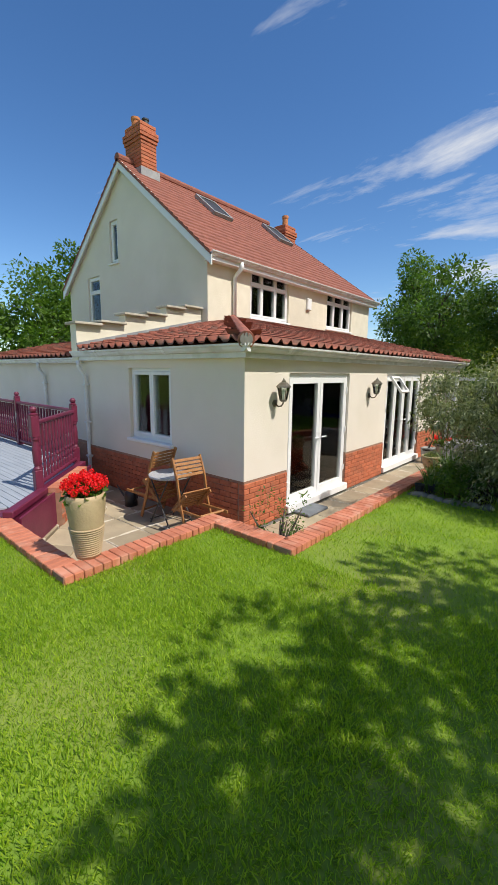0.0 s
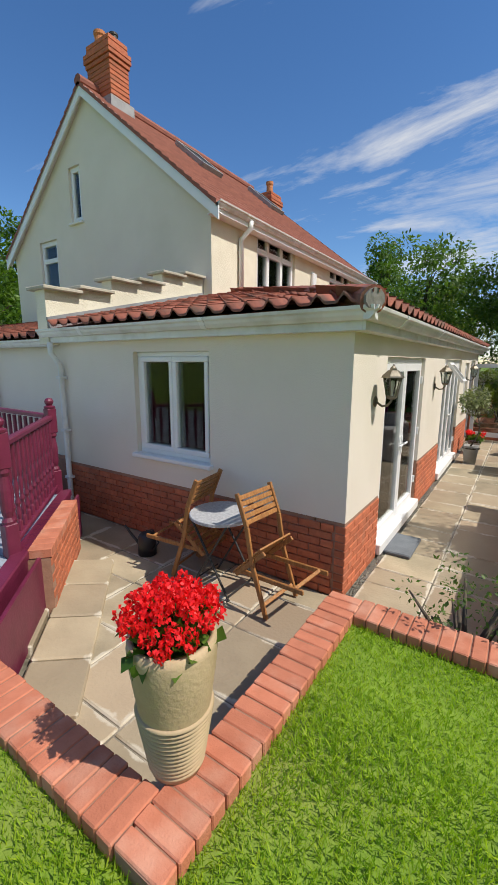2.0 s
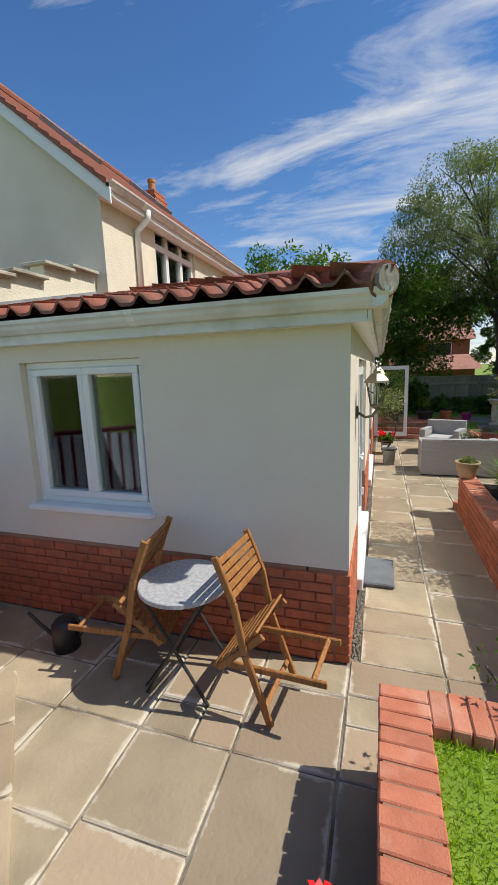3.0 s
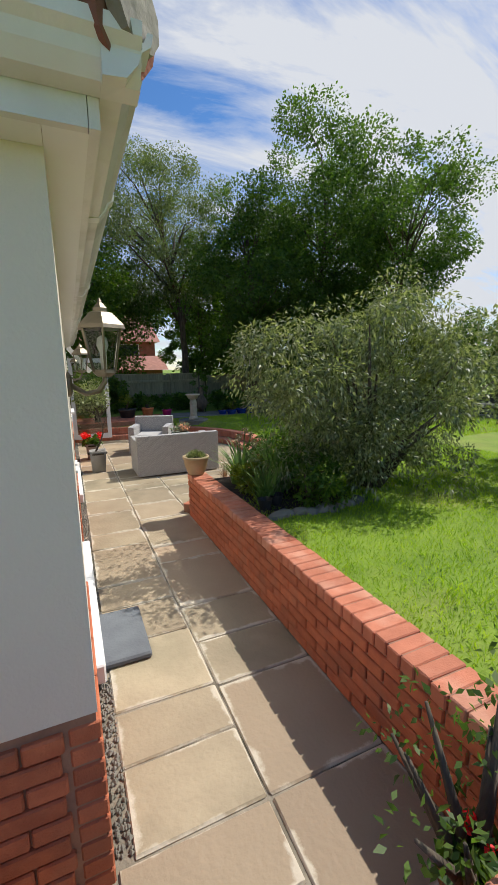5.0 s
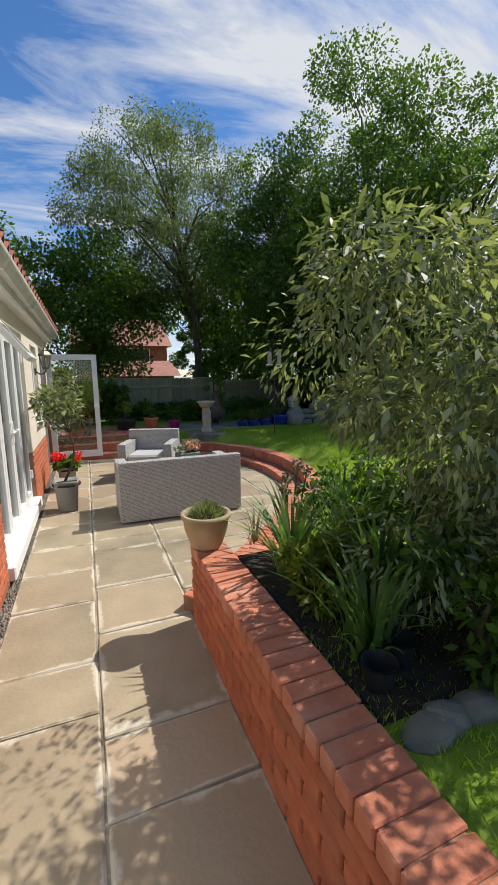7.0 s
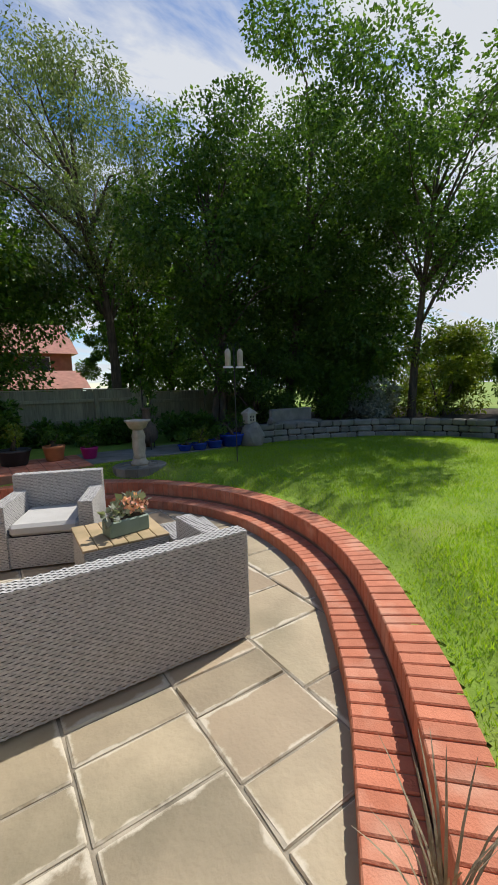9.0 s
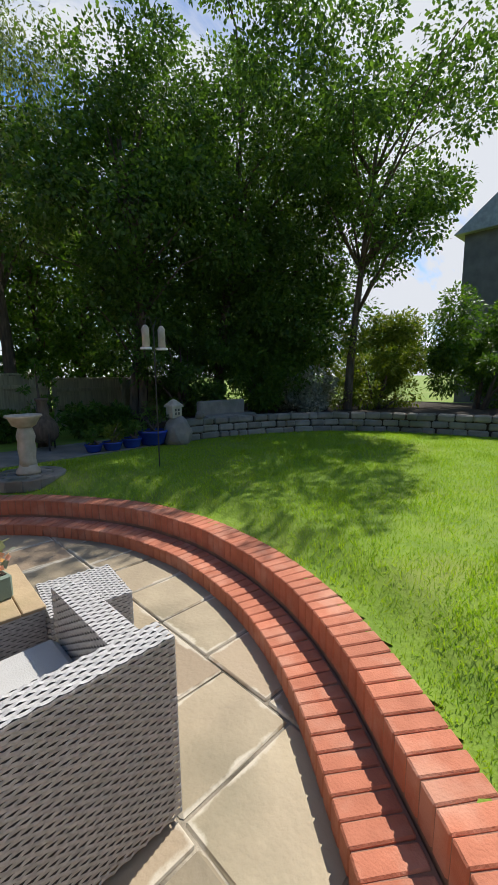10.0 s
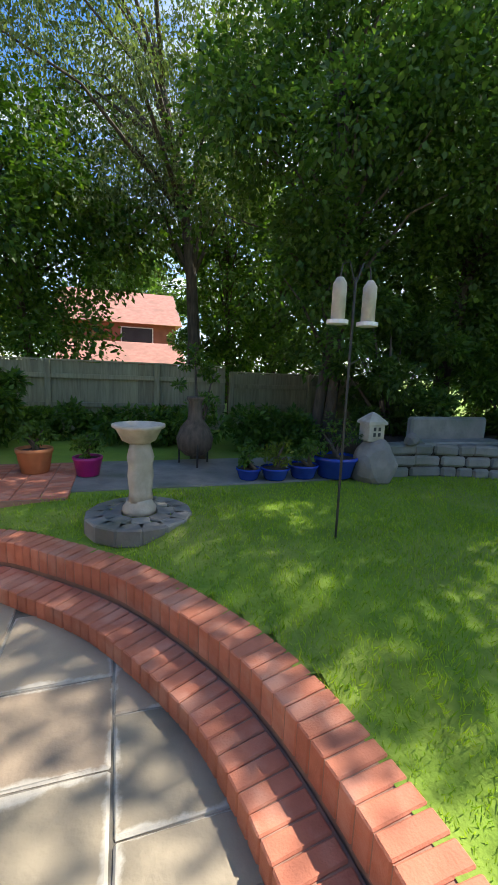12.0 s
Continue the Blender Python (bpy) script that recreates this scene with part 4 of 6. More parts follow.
# ---- retaining walls ----
BRICKS = {}


def brick_ob(parent, l, w, h, m, material, name="brick", bevel=0.006):
    key = (round(l, 3), round(w, 3), round(h, 3), material.name)
    if key not in BRICKS:
        bm = boxm(-l / 2, -w / 2, -h / 2, l / 2, w / 2, h / 2, bevel)
        me = bpy.data.meshes.new(name)
        bm.to_mesh(me); bm.free()
        me.materials.append(material)
        BRICKS[key] = me
    ob = new(name, BRICKS[key])
    ob.parent = parent
    ob.matrix_world = m
    return ob


def jit(a=0.5):
    return RNG.uniform(-a, a)


def straight_wall(a, b, side, z0, label, pitch=0.083, cop=0.215, faces=True, outer=True):
    """A brick wall from a to b; its sunken face is on the left of the way when side is 1. The coping overhangs nothing."""
    a, b = Vector((*a, 0)), Vector((*b, 0))
    t = (b - a).normalized()
    nrm = Vector((-t.y, t.x, 0)) * side
    L = (b - a).length
    ang = math.degrees(math.atan2(t.y, t.x))
    root = thing("retaining_wall", label, "wall", kind="structure")
    c = (a + b) / 2
    w = cop
    core = boxm(-L / 2, -w / 2 + 0.014, z0, L / 2, w / 2 - 0.014, COPZ - 0.008, 0, Matrix.Translation(c) @ pose(0, 0, 0, 0, 0, ang))
    link("mortar_core", core, M_MORTAR, root)
    n = max(1, round(L / pitch))
    pl = L / n
    for k in range(n):
        p = a + t * (k + 0.5) * pl
        brick_ob(root, pl - 0.007, w + 0.004 * (k % 3), 0.075, Matrix.Translation((p.x, p.y, COPZ - 0.0375 + jit(0.003))) @ pose(0, 0, 0, jit(0.8), jit(0.8), ang + jit(1.0)), M_COPING)
    if faces:
        z = COPZ - 0.085
        row = 0
        while z > z0 + 0.03:
            k = -0.5 if row % 2 else 0.0
            while k * 0.225 < L:
                s0, s1 = max(0, k * 0.225), min(L, (k + 1) * 0.225)
                if s1 - s0 > 0.04:
                    p = a + t * (s0 + s1) / 2 + nrm * (w / 2 - 0.05)
                    brick_ob(root, s1 - s0 - 0.01, 0.1, 0.065, Matrix.Translation((p.x, p.y, z - 0.0325)) @ pose(0, 0, 0, 0, 0, ang), M_BRICK)
                k += 1
            z -= 0.075
            row += 1
        if outer:
            for k in range(int(L / 0.225)):
                p = a + t * (k + 0.5) * 0.225 - nrm * (w / 2 - 0.05)
                brick_ob(root, 0.215, 0.1, 0.065, Matrix.Translation((p.x, p.y, COPZ - 0.085 - 0.0325)) @ pose(0, 0, 0, 0, 0, ang), M_BRICK)
    return root


straight_wall((-4.95, 1.39), (-3.25, 1.39), 1, 0, "low brick wall with orange header coping along the lawn")
straight_wall((-3.14, 1.285), (-3.14, 3.12), 1, 0, "low brick wall with header coping beside the pot")
straight_wall((-3.03, 3.03), (-2.22, 3.03), 1, 0, "short brick wall with header coping beside the paved corner")
straight_wall((-2.11, 2.925), (-2.11, 7.33), 1, 0, "long red brick retaining wall beside the passage")


# ---- curved double step ----
def ring(line, d0, d1, z0, z1, material, name, parent):
    bm = bmesh.new()
    A, B = offset(line, d0), offset(line, d1)
    rows = []
    for p, q in zip(A, B):
        rows.append([bm.verts.new((p.x, p.y, z0)), bm.verts.new((p.x, p.y, z1)), bm.verts.new((q.x, q.y, z1)), bm.verts.new((q.x, q.y, z0))])
    for r, s in zip(rows, rows[1:]):
        for k in range(4):
            bm.faces.new((r[k], r[(k + 1) % 4], s[(k + 1) % 4], s[k]))
    bm.faces.new(rows[0]); bm.faces.new(rows[-1][::-1])
    bmesh.ops.recalc_face_normals(bm, faces=bm.faces)
    return link(name, bm, material, parent)


steps = thing("curved_step", "sweeping double curved red brick step around the terrace", "steps", kind="structure")
TOPZ, LOWZ = KERBZ, 0.11
ring(EDGE, -0.14, 0.012, -0.05, TOPZ - 0.022, M_GROUND, "earth_backing", steps)
ring(EDGE, 0.02, 0.218, -0.05, TOPZ - 0.01, M_MORTAR, "mortar_core", steps)
ring(EDGE, 0.225, 0.45, -0.05, LOWZ - 0.01, M_MORTAR, "mortar_core", steps)


def along(line, pitch):
    out, need, pos = [], pitch / 2, 0.0
    for a, b in zip(line, line[1:]):
        L = (b - a).length
        while pos + L >= need:
            p = a + (b - a) * ((need - pos) / L)
            out.append((p, math.degrees(math.atan2(b.y - a.y, b.x - a.x))))
            need += pitch
        pos += L
    return out


for d, wd, zt in ((0.118, 0.212, TOPZ), (0.348, 0.222, LOWZ)):
    for p, ang in along(offset(EDGE, d), 0.08):
        brick_ob(steps, 0.073, wd, 0.155 if zt == TOPZ else 0.114, Matrix.Translation((p.x, p.y, zt - (0.0775 if zt == TOPZ else 0.057) + jit(0.002))) @ pose(0, 0, 0, jit(), jit(), ang + jit(0.8)), M_COPING)

# ---- raised ground by the decking ----
ramp = thing("paving_ramp", "sandstone flags laid askew and rising to the deck", "paving", kind="structure")
for k in range(5):
    for j in range(2):
        p_ = Vector((-4.62, 1.86, 0)) + Vector((-0.72, 0.69, 0)) * (0.5 * k - 0.55 + 0.12 * j) + Vector((-0.69, -0.72, 0)) * (0.42 * j)
        if p_.y < 1.62 or p_.y > 2.95:
            continue
        part("flagstone", boxm(-0.24, -0.2, -0.1, 0.24, 0.2, 0.0, 0.012, pose(p_.x, p_.y, 0.05 + 0.05 * j, 5, 0, 136)), M_SLAB, ramp)
DZ = 0.56
deck = thing("deck", "raised grey boarded deck with plum painted edge", "deck", kind="structure")
E0, E1 = Vector((-4.75, 1.5, 0)), Vector((-6.62, 3.3, 0))
bm = bmesh.new()
prism(bm, [(E0.x, E0.y), (E1.x, E1.y), (-16, 3.3), (-16, -2.5), (-8.4, -2.5), (-5.3, 1.2)], 0.0, DZ - 0.03)
link("deck_base", bm, M_PURPLE, deck)
for k in range(60):
    y = -2.45 + k * 0.096
    xr = E0.x - (y - E0.y) * 1.04 - 0.1 if y > 1.5 else -5.3 - (1.2 - y) * 0.84 - 0.05
    if y > 3.25:
        continue
    link("deck_board", boxm(-16, y, DZ - 0.029, min(xr, -5.0), y + 0.09, DZ, 0.004), M_DECK, deck)
tE = (E1 - E0).normalized()
bm = bmesh.new()
bar(bm, E0 + Vector((-0.03, -0.03, DZ)), E1 + Vector((-0.03, -0.03, DZ)), 0.12, 0.08, 0.01)
link("edge_board", bm, M_PURPLE, deck)
bm = bmesh.new()
bar(bm, E0 + Vector((0.06, 0.06, 0.28)), E1 + Vector((0.06, 0.06, 0.28)), 0.03, 0.5, 0.006)
link("fascia_board", bm, M_PURPLE, deck)

# brick pier beside the deck edge
pier = thing("brick_pier", "low red brick wall capped with bricks on edge beside the deck", "wall", kind="structure")
PA, PB = Vector((-5.32, 2.3, 0)), Vector((-6.26, 3.16, 0))
tP = (PB - PA).normalized()
ang = math.degrees(math.atan2(tP.y, tP.x))
Lp = (PB - PA).length
cP = (PA + PB) / 2 + Vector((-tP.y, tP.x, 0)) * 0.12 * 1
link("mortar_core", boxm(-Lp / 2 + 0.01, -0.11, -0.02, Lp / 2 - 0.01, 0.11, 0.53, 0, Matrix.Translation(cP) @ pose(0, 0, 0, 0, 0, ang)), M_MORTAR, pier)
for k in range(int(Lp / 0.112)):
    p = cP + tP * (-Lp / 2 + (k + 0.5) * 0.112)
    brick_ob(pier, 0.104, 0.25, 0.08, Matrix.Translation((p.x, p.y, 0.56)) @ pose(0, 0, 0, 0, 0, ang + jit()), M_COPING)
for r_ in range(7):
    for k in range(int(Lp / 0.225) + 1):
        p = cP + tP * min(-Lp / 2 + (k + 0.5) * 0.225 + (0.1 if r_ % 2 else 0), Lp / 2 - 0.1)
        for s in (-1, 1):
            q = p + Vector((-tP.y, tP.x, 0)) * (0.07 * s)
            brick_ob(pier, 0.2, 0.095, 0.065, Matrix.Translation((q.x, q.y, 0.035 + r_ * 0.073)) @ pose(0, 0, 0, 0, 0, ang), M_BRICK)


def newel(parent, x, y, z, h=1.12):
    bm = boxm(x - 0.05, y - 0.05, z, x + 0.05, y + 0.05, z + 0.28, 0.008)
    box(bm, x - 0.05, y - 0.05, z + 0.72, x + 0.05, y + 0.05, z + h - 0.12, 0.008)
    lathe(bm, [(0.045, 0.27), (0.05, 0.30), (0.034, 0.33), (0.046, 0.38), (0.048, 0.55), (0.034, 0.66), (0.05, 0.69), (0.045, 0.73)], 14, Matrix.Translation((x, y, z)))
    lathe(bm, [(0.055, h - 0.12), (0.06, h - 0.10), (0.03, h - 0.085), (0.045, h - 0.06), (0.048, h - 0.035), (0.03, h - 0.008), (0.004, h)], 14, Matrix.Translation((x, y, z)))
    return part("newel_post", bm, M_PURPLE, parent)


def spindle_mesh():
    bm = bmesh.new()
    lathe(bm, [(0.021, 0.06), (0.021, 0.2), (0.014, 0.22), (0.023, 0.26), (0.014, 0.33), (0.024, 0.36), (0.014, 0.40), (0.02, 0.5), (0.014, 0.56), (0.021, 0.6), (0.021, 0.86)], 8)
    me = bpy.data.meshes.new("spindle")
    bm.to_mesh(me); bm.free()
    me.materials.append(M_PURPLE)
    return me


SP = spindle_mesh()


def balustrade(a, b, z, posts=(True, True)):
    a, b = Vector((*a, z)), Vector((*b, z))
    root = thing("balustrade", "plum painted timber balustrade with turned spindles", "railing", group="deck balustrades")
    L = (b - a).length
    t = (b - a).normalized()
    for on, p in zip(posts, (a, b)):
        if on:
            newel(root, p.x, p.y, z)
    for zz, w, h in ((0.90, 0.07, 0.05), (0.09, 0.06, 0.05)):
        bm = bmesh.new()
        bar(bm, a + t * 0.04 + Vector((0, 0, zz)), b - t * 0.04 + Vector((0, 0, zz)), w, h, 0.01)
        part("hand_rail" if zz > 0.5 else "bottom_rail", bm, M_PURPLE, root)
    n = int(L / 0.125)
    for k in range(1, n):
        s = new("spindle", SP)
        s.parent = root
        s.matrix_world = Matrix.Translation(a + t * L * k / n)


balustrade((-5.52, 2.1), (-6.72, 3.2), DZ)
balustrade((-6.83, 3.24), (-9.3, 3.24), DZ, (False, True))
balustrade((-9.4, 3.24), (-12.0, 3.24), DZ, (False, True))


# ---- plants: makers ----
def limb_tree(name, base, height, spread, trunk_r, leaf_material, label, category="tree", clumps=60, per=160, leaf=0.14, crown_low=0.35, clump_r=0.9, lean=(0, 0), seed=1, droop=0.3, trunks=1, slim=0.5, squash=1.0, power=0.6):
    """A tapered trunk with limbs out to leafy clumps, uneven and open."""
    rg = np.random.default_rng(seed)
    root = thing(name, label, category, Matrix.Translation(base))
    crown_mid = Vector((lean[0], lean[1], height * (crown_low + 1) / 2))
    rz = height * (1 - crown_low) / 2
    cen, rad = [], []
    while len(cen) < clumps:
        u = rg.normal(size=3)
        u /= np.linalg.norm(u)
        r = rg.uniform(0.15, 1.0) ** power
        k = 1 + 0.28 * noise.noise(Vector(u * 1.7) + Vector((seed * 3.1, 0, 0)))
        p = Vector((u[0] * spread * r * k, u[1] * spread * squash * r * k, u[2] * rz * r * (0.92 + 0.1 * k)))
        if u[2] < -0.3:
            p.x *= 0.75
            p.y *= 0.75
        cen.append(tuple(crown_mid + p))
        rad.append(clump_r * rg.uniform(0.55, 1.2))
    tops = []
    for t in range(trunks):
        o = Vector((rg.uniform(-0.2, 0.2), rg.uniform(-0.2, 0.2), 0)) if trunks > 1 else Vector()
        pts = [o + Vector((lean[0] * f * f + 0.12 * math.sin(4 * f + t + seed), lean[1] * f * f + 0.1 * math.cos(5 * f + t), height * 0.78 * f - 0.05)) for f in (0, 0.12, 0.25, 0.4, 0.55, 0.7, 0.85, 1.0)]
        bm = bmesh.new()
        rod(bm, pts, trunk_r, 9, trunk_r * 0.2)
        part("trunk", bm, M_BARK, root, soft=True)
        tops.append(pts)
    order = sorted(range(clumps), key=lambda i: -rad[i])[:min(clumps, 26)]
    for j, i in enumerate(order):
        bm = bmesh.new()
        pts = tops[j % trunks]
        c = Vector(cen[i])
        k = min(range(len(pts)), key=lambda q: abs(pts[q].z - c.z * 0.72))
        k = max(k, 2)
        a = pts[k]
        mid = a.lerp(c, 0.5) + Vector((rg.uniform(-0.25, 0.25), rg.uniform(-0.25, 0.25), 0.18 * (c - a).length))
        rod(bm, [a, a.lerp(mid, 0.6), mid, c], trunk_r * 0.32, 6, trunk_r * 0.06)
        part("limb", bm, M_BARK, root, soft=True)
    crown = clump_leaves("crown", cen, rad, per, leaf, leaf_material, root, droop, 0.75, slim)
    return root


def bush(name, base, size, material, label, n=3000, leaf=0.06, clumps=26, seed=2, droop=0.2, stems=6, slim=0.45, low=0.1):
    """A leafy shrub with a few bare stems."""
    rg = np.random.default_rng(seed)
    root = thing(name, label, "shrub", Matrix.Translation(base))
    cen, rad = [], []
    for k in range(clumps):
        u = rg.normal(size=3)
        u /= np.linalg.norm(u)
        r = rg.uniform(0.2, 1) ** 0.6
        kk = 1 + 0.3 * noise.noise(Vector(u * 2) + Vector((seed, seed, 0)))
        cen.append((u[0] * size[0] * r * kk, u[1] * size[1] * r * kk, size[2] * (0.5 + low / 2 + u[2] * r * kk * (0.5 - low / 2))))
        rad.append(min(size) * rg.uniform(0.18, 0.42))
    for k in range(stems):
        bm = bmesh.new()
        c = cen[k % clumps]
        rod(bm, [(rg.uniform(-0.08, 0.08), rg.uniform(-0.08, 0.08), -0.02), (c[0] * 0.4, c[1] * 0.4, c[2] * 0.55), c], 0.02 + 0.012 * max(size), 6, 0.006)
        part("stem", bm, M_BARK, root, soft=True)
    clump_leaves("foliage", cen, rad, max(4, n // clumps), leaf, material, root, droop, 0.85, slim)
    return root


def straps(name, base, n, h, w, material, label, seed=3, spread=0.25, category="plant", parent=None):
    """Arching strap leaves from one crown."""
    rg = np.random.default_rng(seed)
    root = parent or thing(name, label, category, Matrix.Translation(base))
    sv, sf = [], []
    for k in range(n):
        a = rg.uniform(0, 2 * math.pi)
        d = Vector((math.cos(a), math.sin(a), 0))
        s = d.cross(Vector((0, 0, 1)))
        o = d * rg.uniform(0, spread * 0.5)
        L = h * rg.uniform(0.6, 1.15)
        out = rg.uniform(0.15, 0.75)
        b = len(sv)
        for i, f in enumerate((0, 0.3, 0.6, 0.85, 1.0)):
            p = o + d * (L * out * f * f) + Vector((0, 0, L * (f - 0.45 * out * f * f)))
            ww = w * (1 - f) ** 0.5 + 0.001
            sv += [tuple(p + s * ww / 2), tuple(p - s * ww / 2)]
        for i in range(4):
            q = b + 2 * i
            sf.append((q, q + 1, q + 3, q + 2))
    ob = joined("foliage", sv, sf, material, root)
    return root


def petals(parent, places, r, material, per=26, name="flower_head"):
    """Ball-like heads of many small petals, each head a part."""
    for c in places:
        u = unit(per)
        p = np.array(c) + u * r * RNG.uniform(0.5, 1.0, per)[:, None]
        L = np.full(per, r * (0.75 if per < 50 else 0.55))
        cards(name, p, u + RNG.normal(0, 0.7, (per, 3)), u + RNG.normal(0, 0.3, (per, 3)), L, L * 1.05, material, parent)


# ---- trees round the garden ----
limb_tree("tree", (5.2, 16.4, 0.38), 10.0, 3.5, 0.16, M_LEAFDK, "tall dense dark green broadleaf tree behind the stone wall", clumps=200, per=580, leaf=0.09, crown_low=0.10, clump_r=0.9, seed=11, lean=(0.5, -0.3), power=0.5, slim=0.68)
limb_tree("tree", (6.7, 13.6, 0.38), 8.0, 2.2, 0.12, M_LEAFDK, "airy dark green tree with open spreading branches", clumps=70, per=330, leaf=0.085, crown_low=0.40, clump_r=0.66, seed=71, lean=(0.2, -0.5), power=0.4, slim=0.68)
limb_tree("tree", (2.6, 16.4, 0.38), 7.4, 2.0, 0.11, M_LEAFDK, "dark green tree with two pale trunks beside the fence", clumps=80, per=420, leaf=0.09, crown_low=0.2, clump_r=0.8, seed=12, trunks=2, slim=0.65)
limb_tree("tree", (0.95, 19.2, 0.38), 9.8, 3.3, 0.17, M_LEAFGR, "tall airy grey green silver birch with a leaning trunk", clumps=150, per=400, leaf=0.09, crown_low=0.32, clump_r=0.72, seed=13, lean=(-0.7, 0.2), droop=0.9, slim=0.42, power=0.45)
limb_tree("tree", (-2.4, 20.2, 0.38), 6.2, 2.7, 0.13, M_LEAFMID, "rounded mid green tree beyond the fence", clumps=80, per=330, leaf=0.12, crown_low=0.12, seed=14, slim=0.65)
limb_tree("tree", (-6.6, 22.0, 0.38), 7.2, 2.6, 0.14, M_LEAFDK, "dark green tree beyond the end of the house", clumps=60, per=200, leaf=0.2, crown_low=0.1, seed=15, clump_r=1.1)
limb_tree("tree", (-12.0, 34.0, 0.38), 11.0, 2.3, 0.2, M_LEAFMID, "tall slim green tree in a neighbouring garden", clumps=60, per=190, leaf=0.24, crown_low=0.2, seed=16)
limb_tree("tree", (-7.5, 32.0, 0.38), 7.0, 3.2, 0.2, M_LEAFYEL, "broad yellow green tree in a neighbouring garden", clumps=60, per=190, leaf=0.24, crown_low=0.1, seed=17, clump_r=1.2)
limb_tree("tree", (-27.0, 14.5, 0.38), 9.6, 4.6, 0.25, M_LEAFMID, "broad green tree beyond the deck", clumps=90, per=200, leaf=0.28, crown_low=0.05, seed=18, clump_r=1.3)
limb_tree("tree", (-21.0, 9.0, 0.38), 5.6, 3.0, 0.2, M_LEAFMID, "green garden tree behind the older wing", clumps=60, per=200, leaf=0.22, crown_low=0.1, seed=28, clump_r=1.0)
limb_tree("tree", (7.0, 15.8, 0.38), 4.2, 2.0, 0.1, M_LEAFMID, "mid green small tree behind the stone wall", clumps=50, per=200, leaf=0.14, crown_low=0.1, seed=19, clump_r=0.7)
limb_tree("tree", (3.65, 2.6, 0.4), 6.0, 2.4, 0.12, M_LEAFDK, "garden tree that shades the lawn", clumps=62, per=120, leaf=0.17, crown_low=0.36, seed=20, clump_r=0.62)
limb_tree("tree", (3.5, 0.0, 0.4), 5.4, 1.5, 0.12, M_LEAFDK, "garden tree that shades the near lawn", clumps=20, per=90, leaf=0.17, crown_low=0.4, seed=23, clump_r=0.5)
for k, (x, y, s, mt, lb) in enumerate((
        (3.4, 15.6, (1.3, 0.9, 2.6), M_LEAFDK, "dense dark shrub behind the stone wall"),
        (5.4, 15.0, (1.1, 0.9, 2.0), M_LEAFMID, "green shrub behind the stone wall"),
        (6.0, 14.3, (0.7, 0.7, 1.25), M_LEAFSILVER, "silver flecked variegated shrub over the stone wall"),
        (7.6, 13.4, (1.3, 1.1, 2.6), M_LEAFYEL, "yellow green shrub behind the stone wall"),
        (8.8, 11.5, (1.4, 1.2, 3.1), M_LEAFMID, "leafy green shrub at the garden edge"),
        (9.6, 9.2, (1.5, 1.5, 2.6), M_LEAFDK, "tall dark shrub at the garden edge"),
        (0.2, 16.6, (0.9, 0.5, 0.55), M_LEAFMID, "low green border plant in front of the fence"),
        (1.6, 16.0, (0.8, 0.5, 0.6), M_LEAFMID, "low dark green border plant by the fence"),
        (-1.4, 17.3, (1.0, 0.5, 0.5), M_LEAFMID, "dark green border shrub by the fence"),
        (-2.6, 16.6, (0.9, 0.7, 1.3), M_LEAFMID, "green shrub at the end of the terrace"),
        (-3.6, 15.9, (0.6, 0.6, 1.6), M_LEAFYEL, "pale yellow green shrub beside the open door"),
        (10.5, 15.0, (2.2, 1.6, 3.0), M_LEAFDK, "dark hedge along the far boundary"),
        (8.2, 17.5, (2.4, 1.4, 3.2), M_LEAFDK, "dark hedge behind the small tree"),
        (5.4, 18.6, (2.6, 1.3, 3.4), M_LEAFDK, "dark hedge behind the tall tree"),
        (3.0, 24.5, (1.9, 1.0, 4.6), M_LEAFDK, "tall dark hedge beside the neighbouring house"),
        (11.0, 11.0, (1.8, 2.2, 2.6), M_LEAFDK, "dark hedge in the corner of the garden"))):
    bush("shrub", (x, y, 0.36), s, mt, lb, n=int(4600 * max(s)), leaf=0.1, clumps=30, seed=40 + k)
limb_tree("tree", (0.0, 44.0, 0.38), 11.0, 5.5, 0.3, M_LEAFDK, "broad dark tree beyond the neighbouring house", clumps=80, per=200, leaf=0.32, crown_low=0.1, seed=73, clump_r=1.6)
limb_tree("tree", (4.0, 22.0, 0.38), 7.5, 2.8, 0.16, M_LEAFDK, "dark tree filling the gap behind the fence", clumps=60, per=220, leaf=0.2, crown_low=0.02, seed=29, clump_r=1.1)
limb_tree("tree", (2.1, 20.4, 0.38), 5.6, 1.5, 0.1, M_LEAFMID, "green tree just beyond the fence", clumps=36, per=200, leaf=0.14, crown_low=0.03, seed=33, clump_r=0.7)
limb_tree("tree", (9.5, 19.5, 0.38), 5.5, 2.8, 0.16, M_LEAFDK, "dark tree on the far garden boundary", clumps=50, per=200, leaf=0.18, crown_low=0.02, seed=30, clump_r=1.0)
# the grey olive bush leaning over the lawn
bush("olive_bush", (-0.45, 6.15, 0.4), (1.55, 0.85, 2.2), M_LEAFOLIVE, "large arching grey green olive bush on the lawn", n=42000, leaf=0.055, clumps=130, seed=61, droop=0.8, stems=14, slim=0.32, low=0.0)
bush("shrub", (2.1, 5.7, 0.4), (1.0, 1.1, 2.3), M_LEAFOLIVE, "tall dark bronze green shrub beside the olive bush", n=11000, leaf=0.07, clumps=50, seed=62, stems=10, slim=0.4, low=0.15)

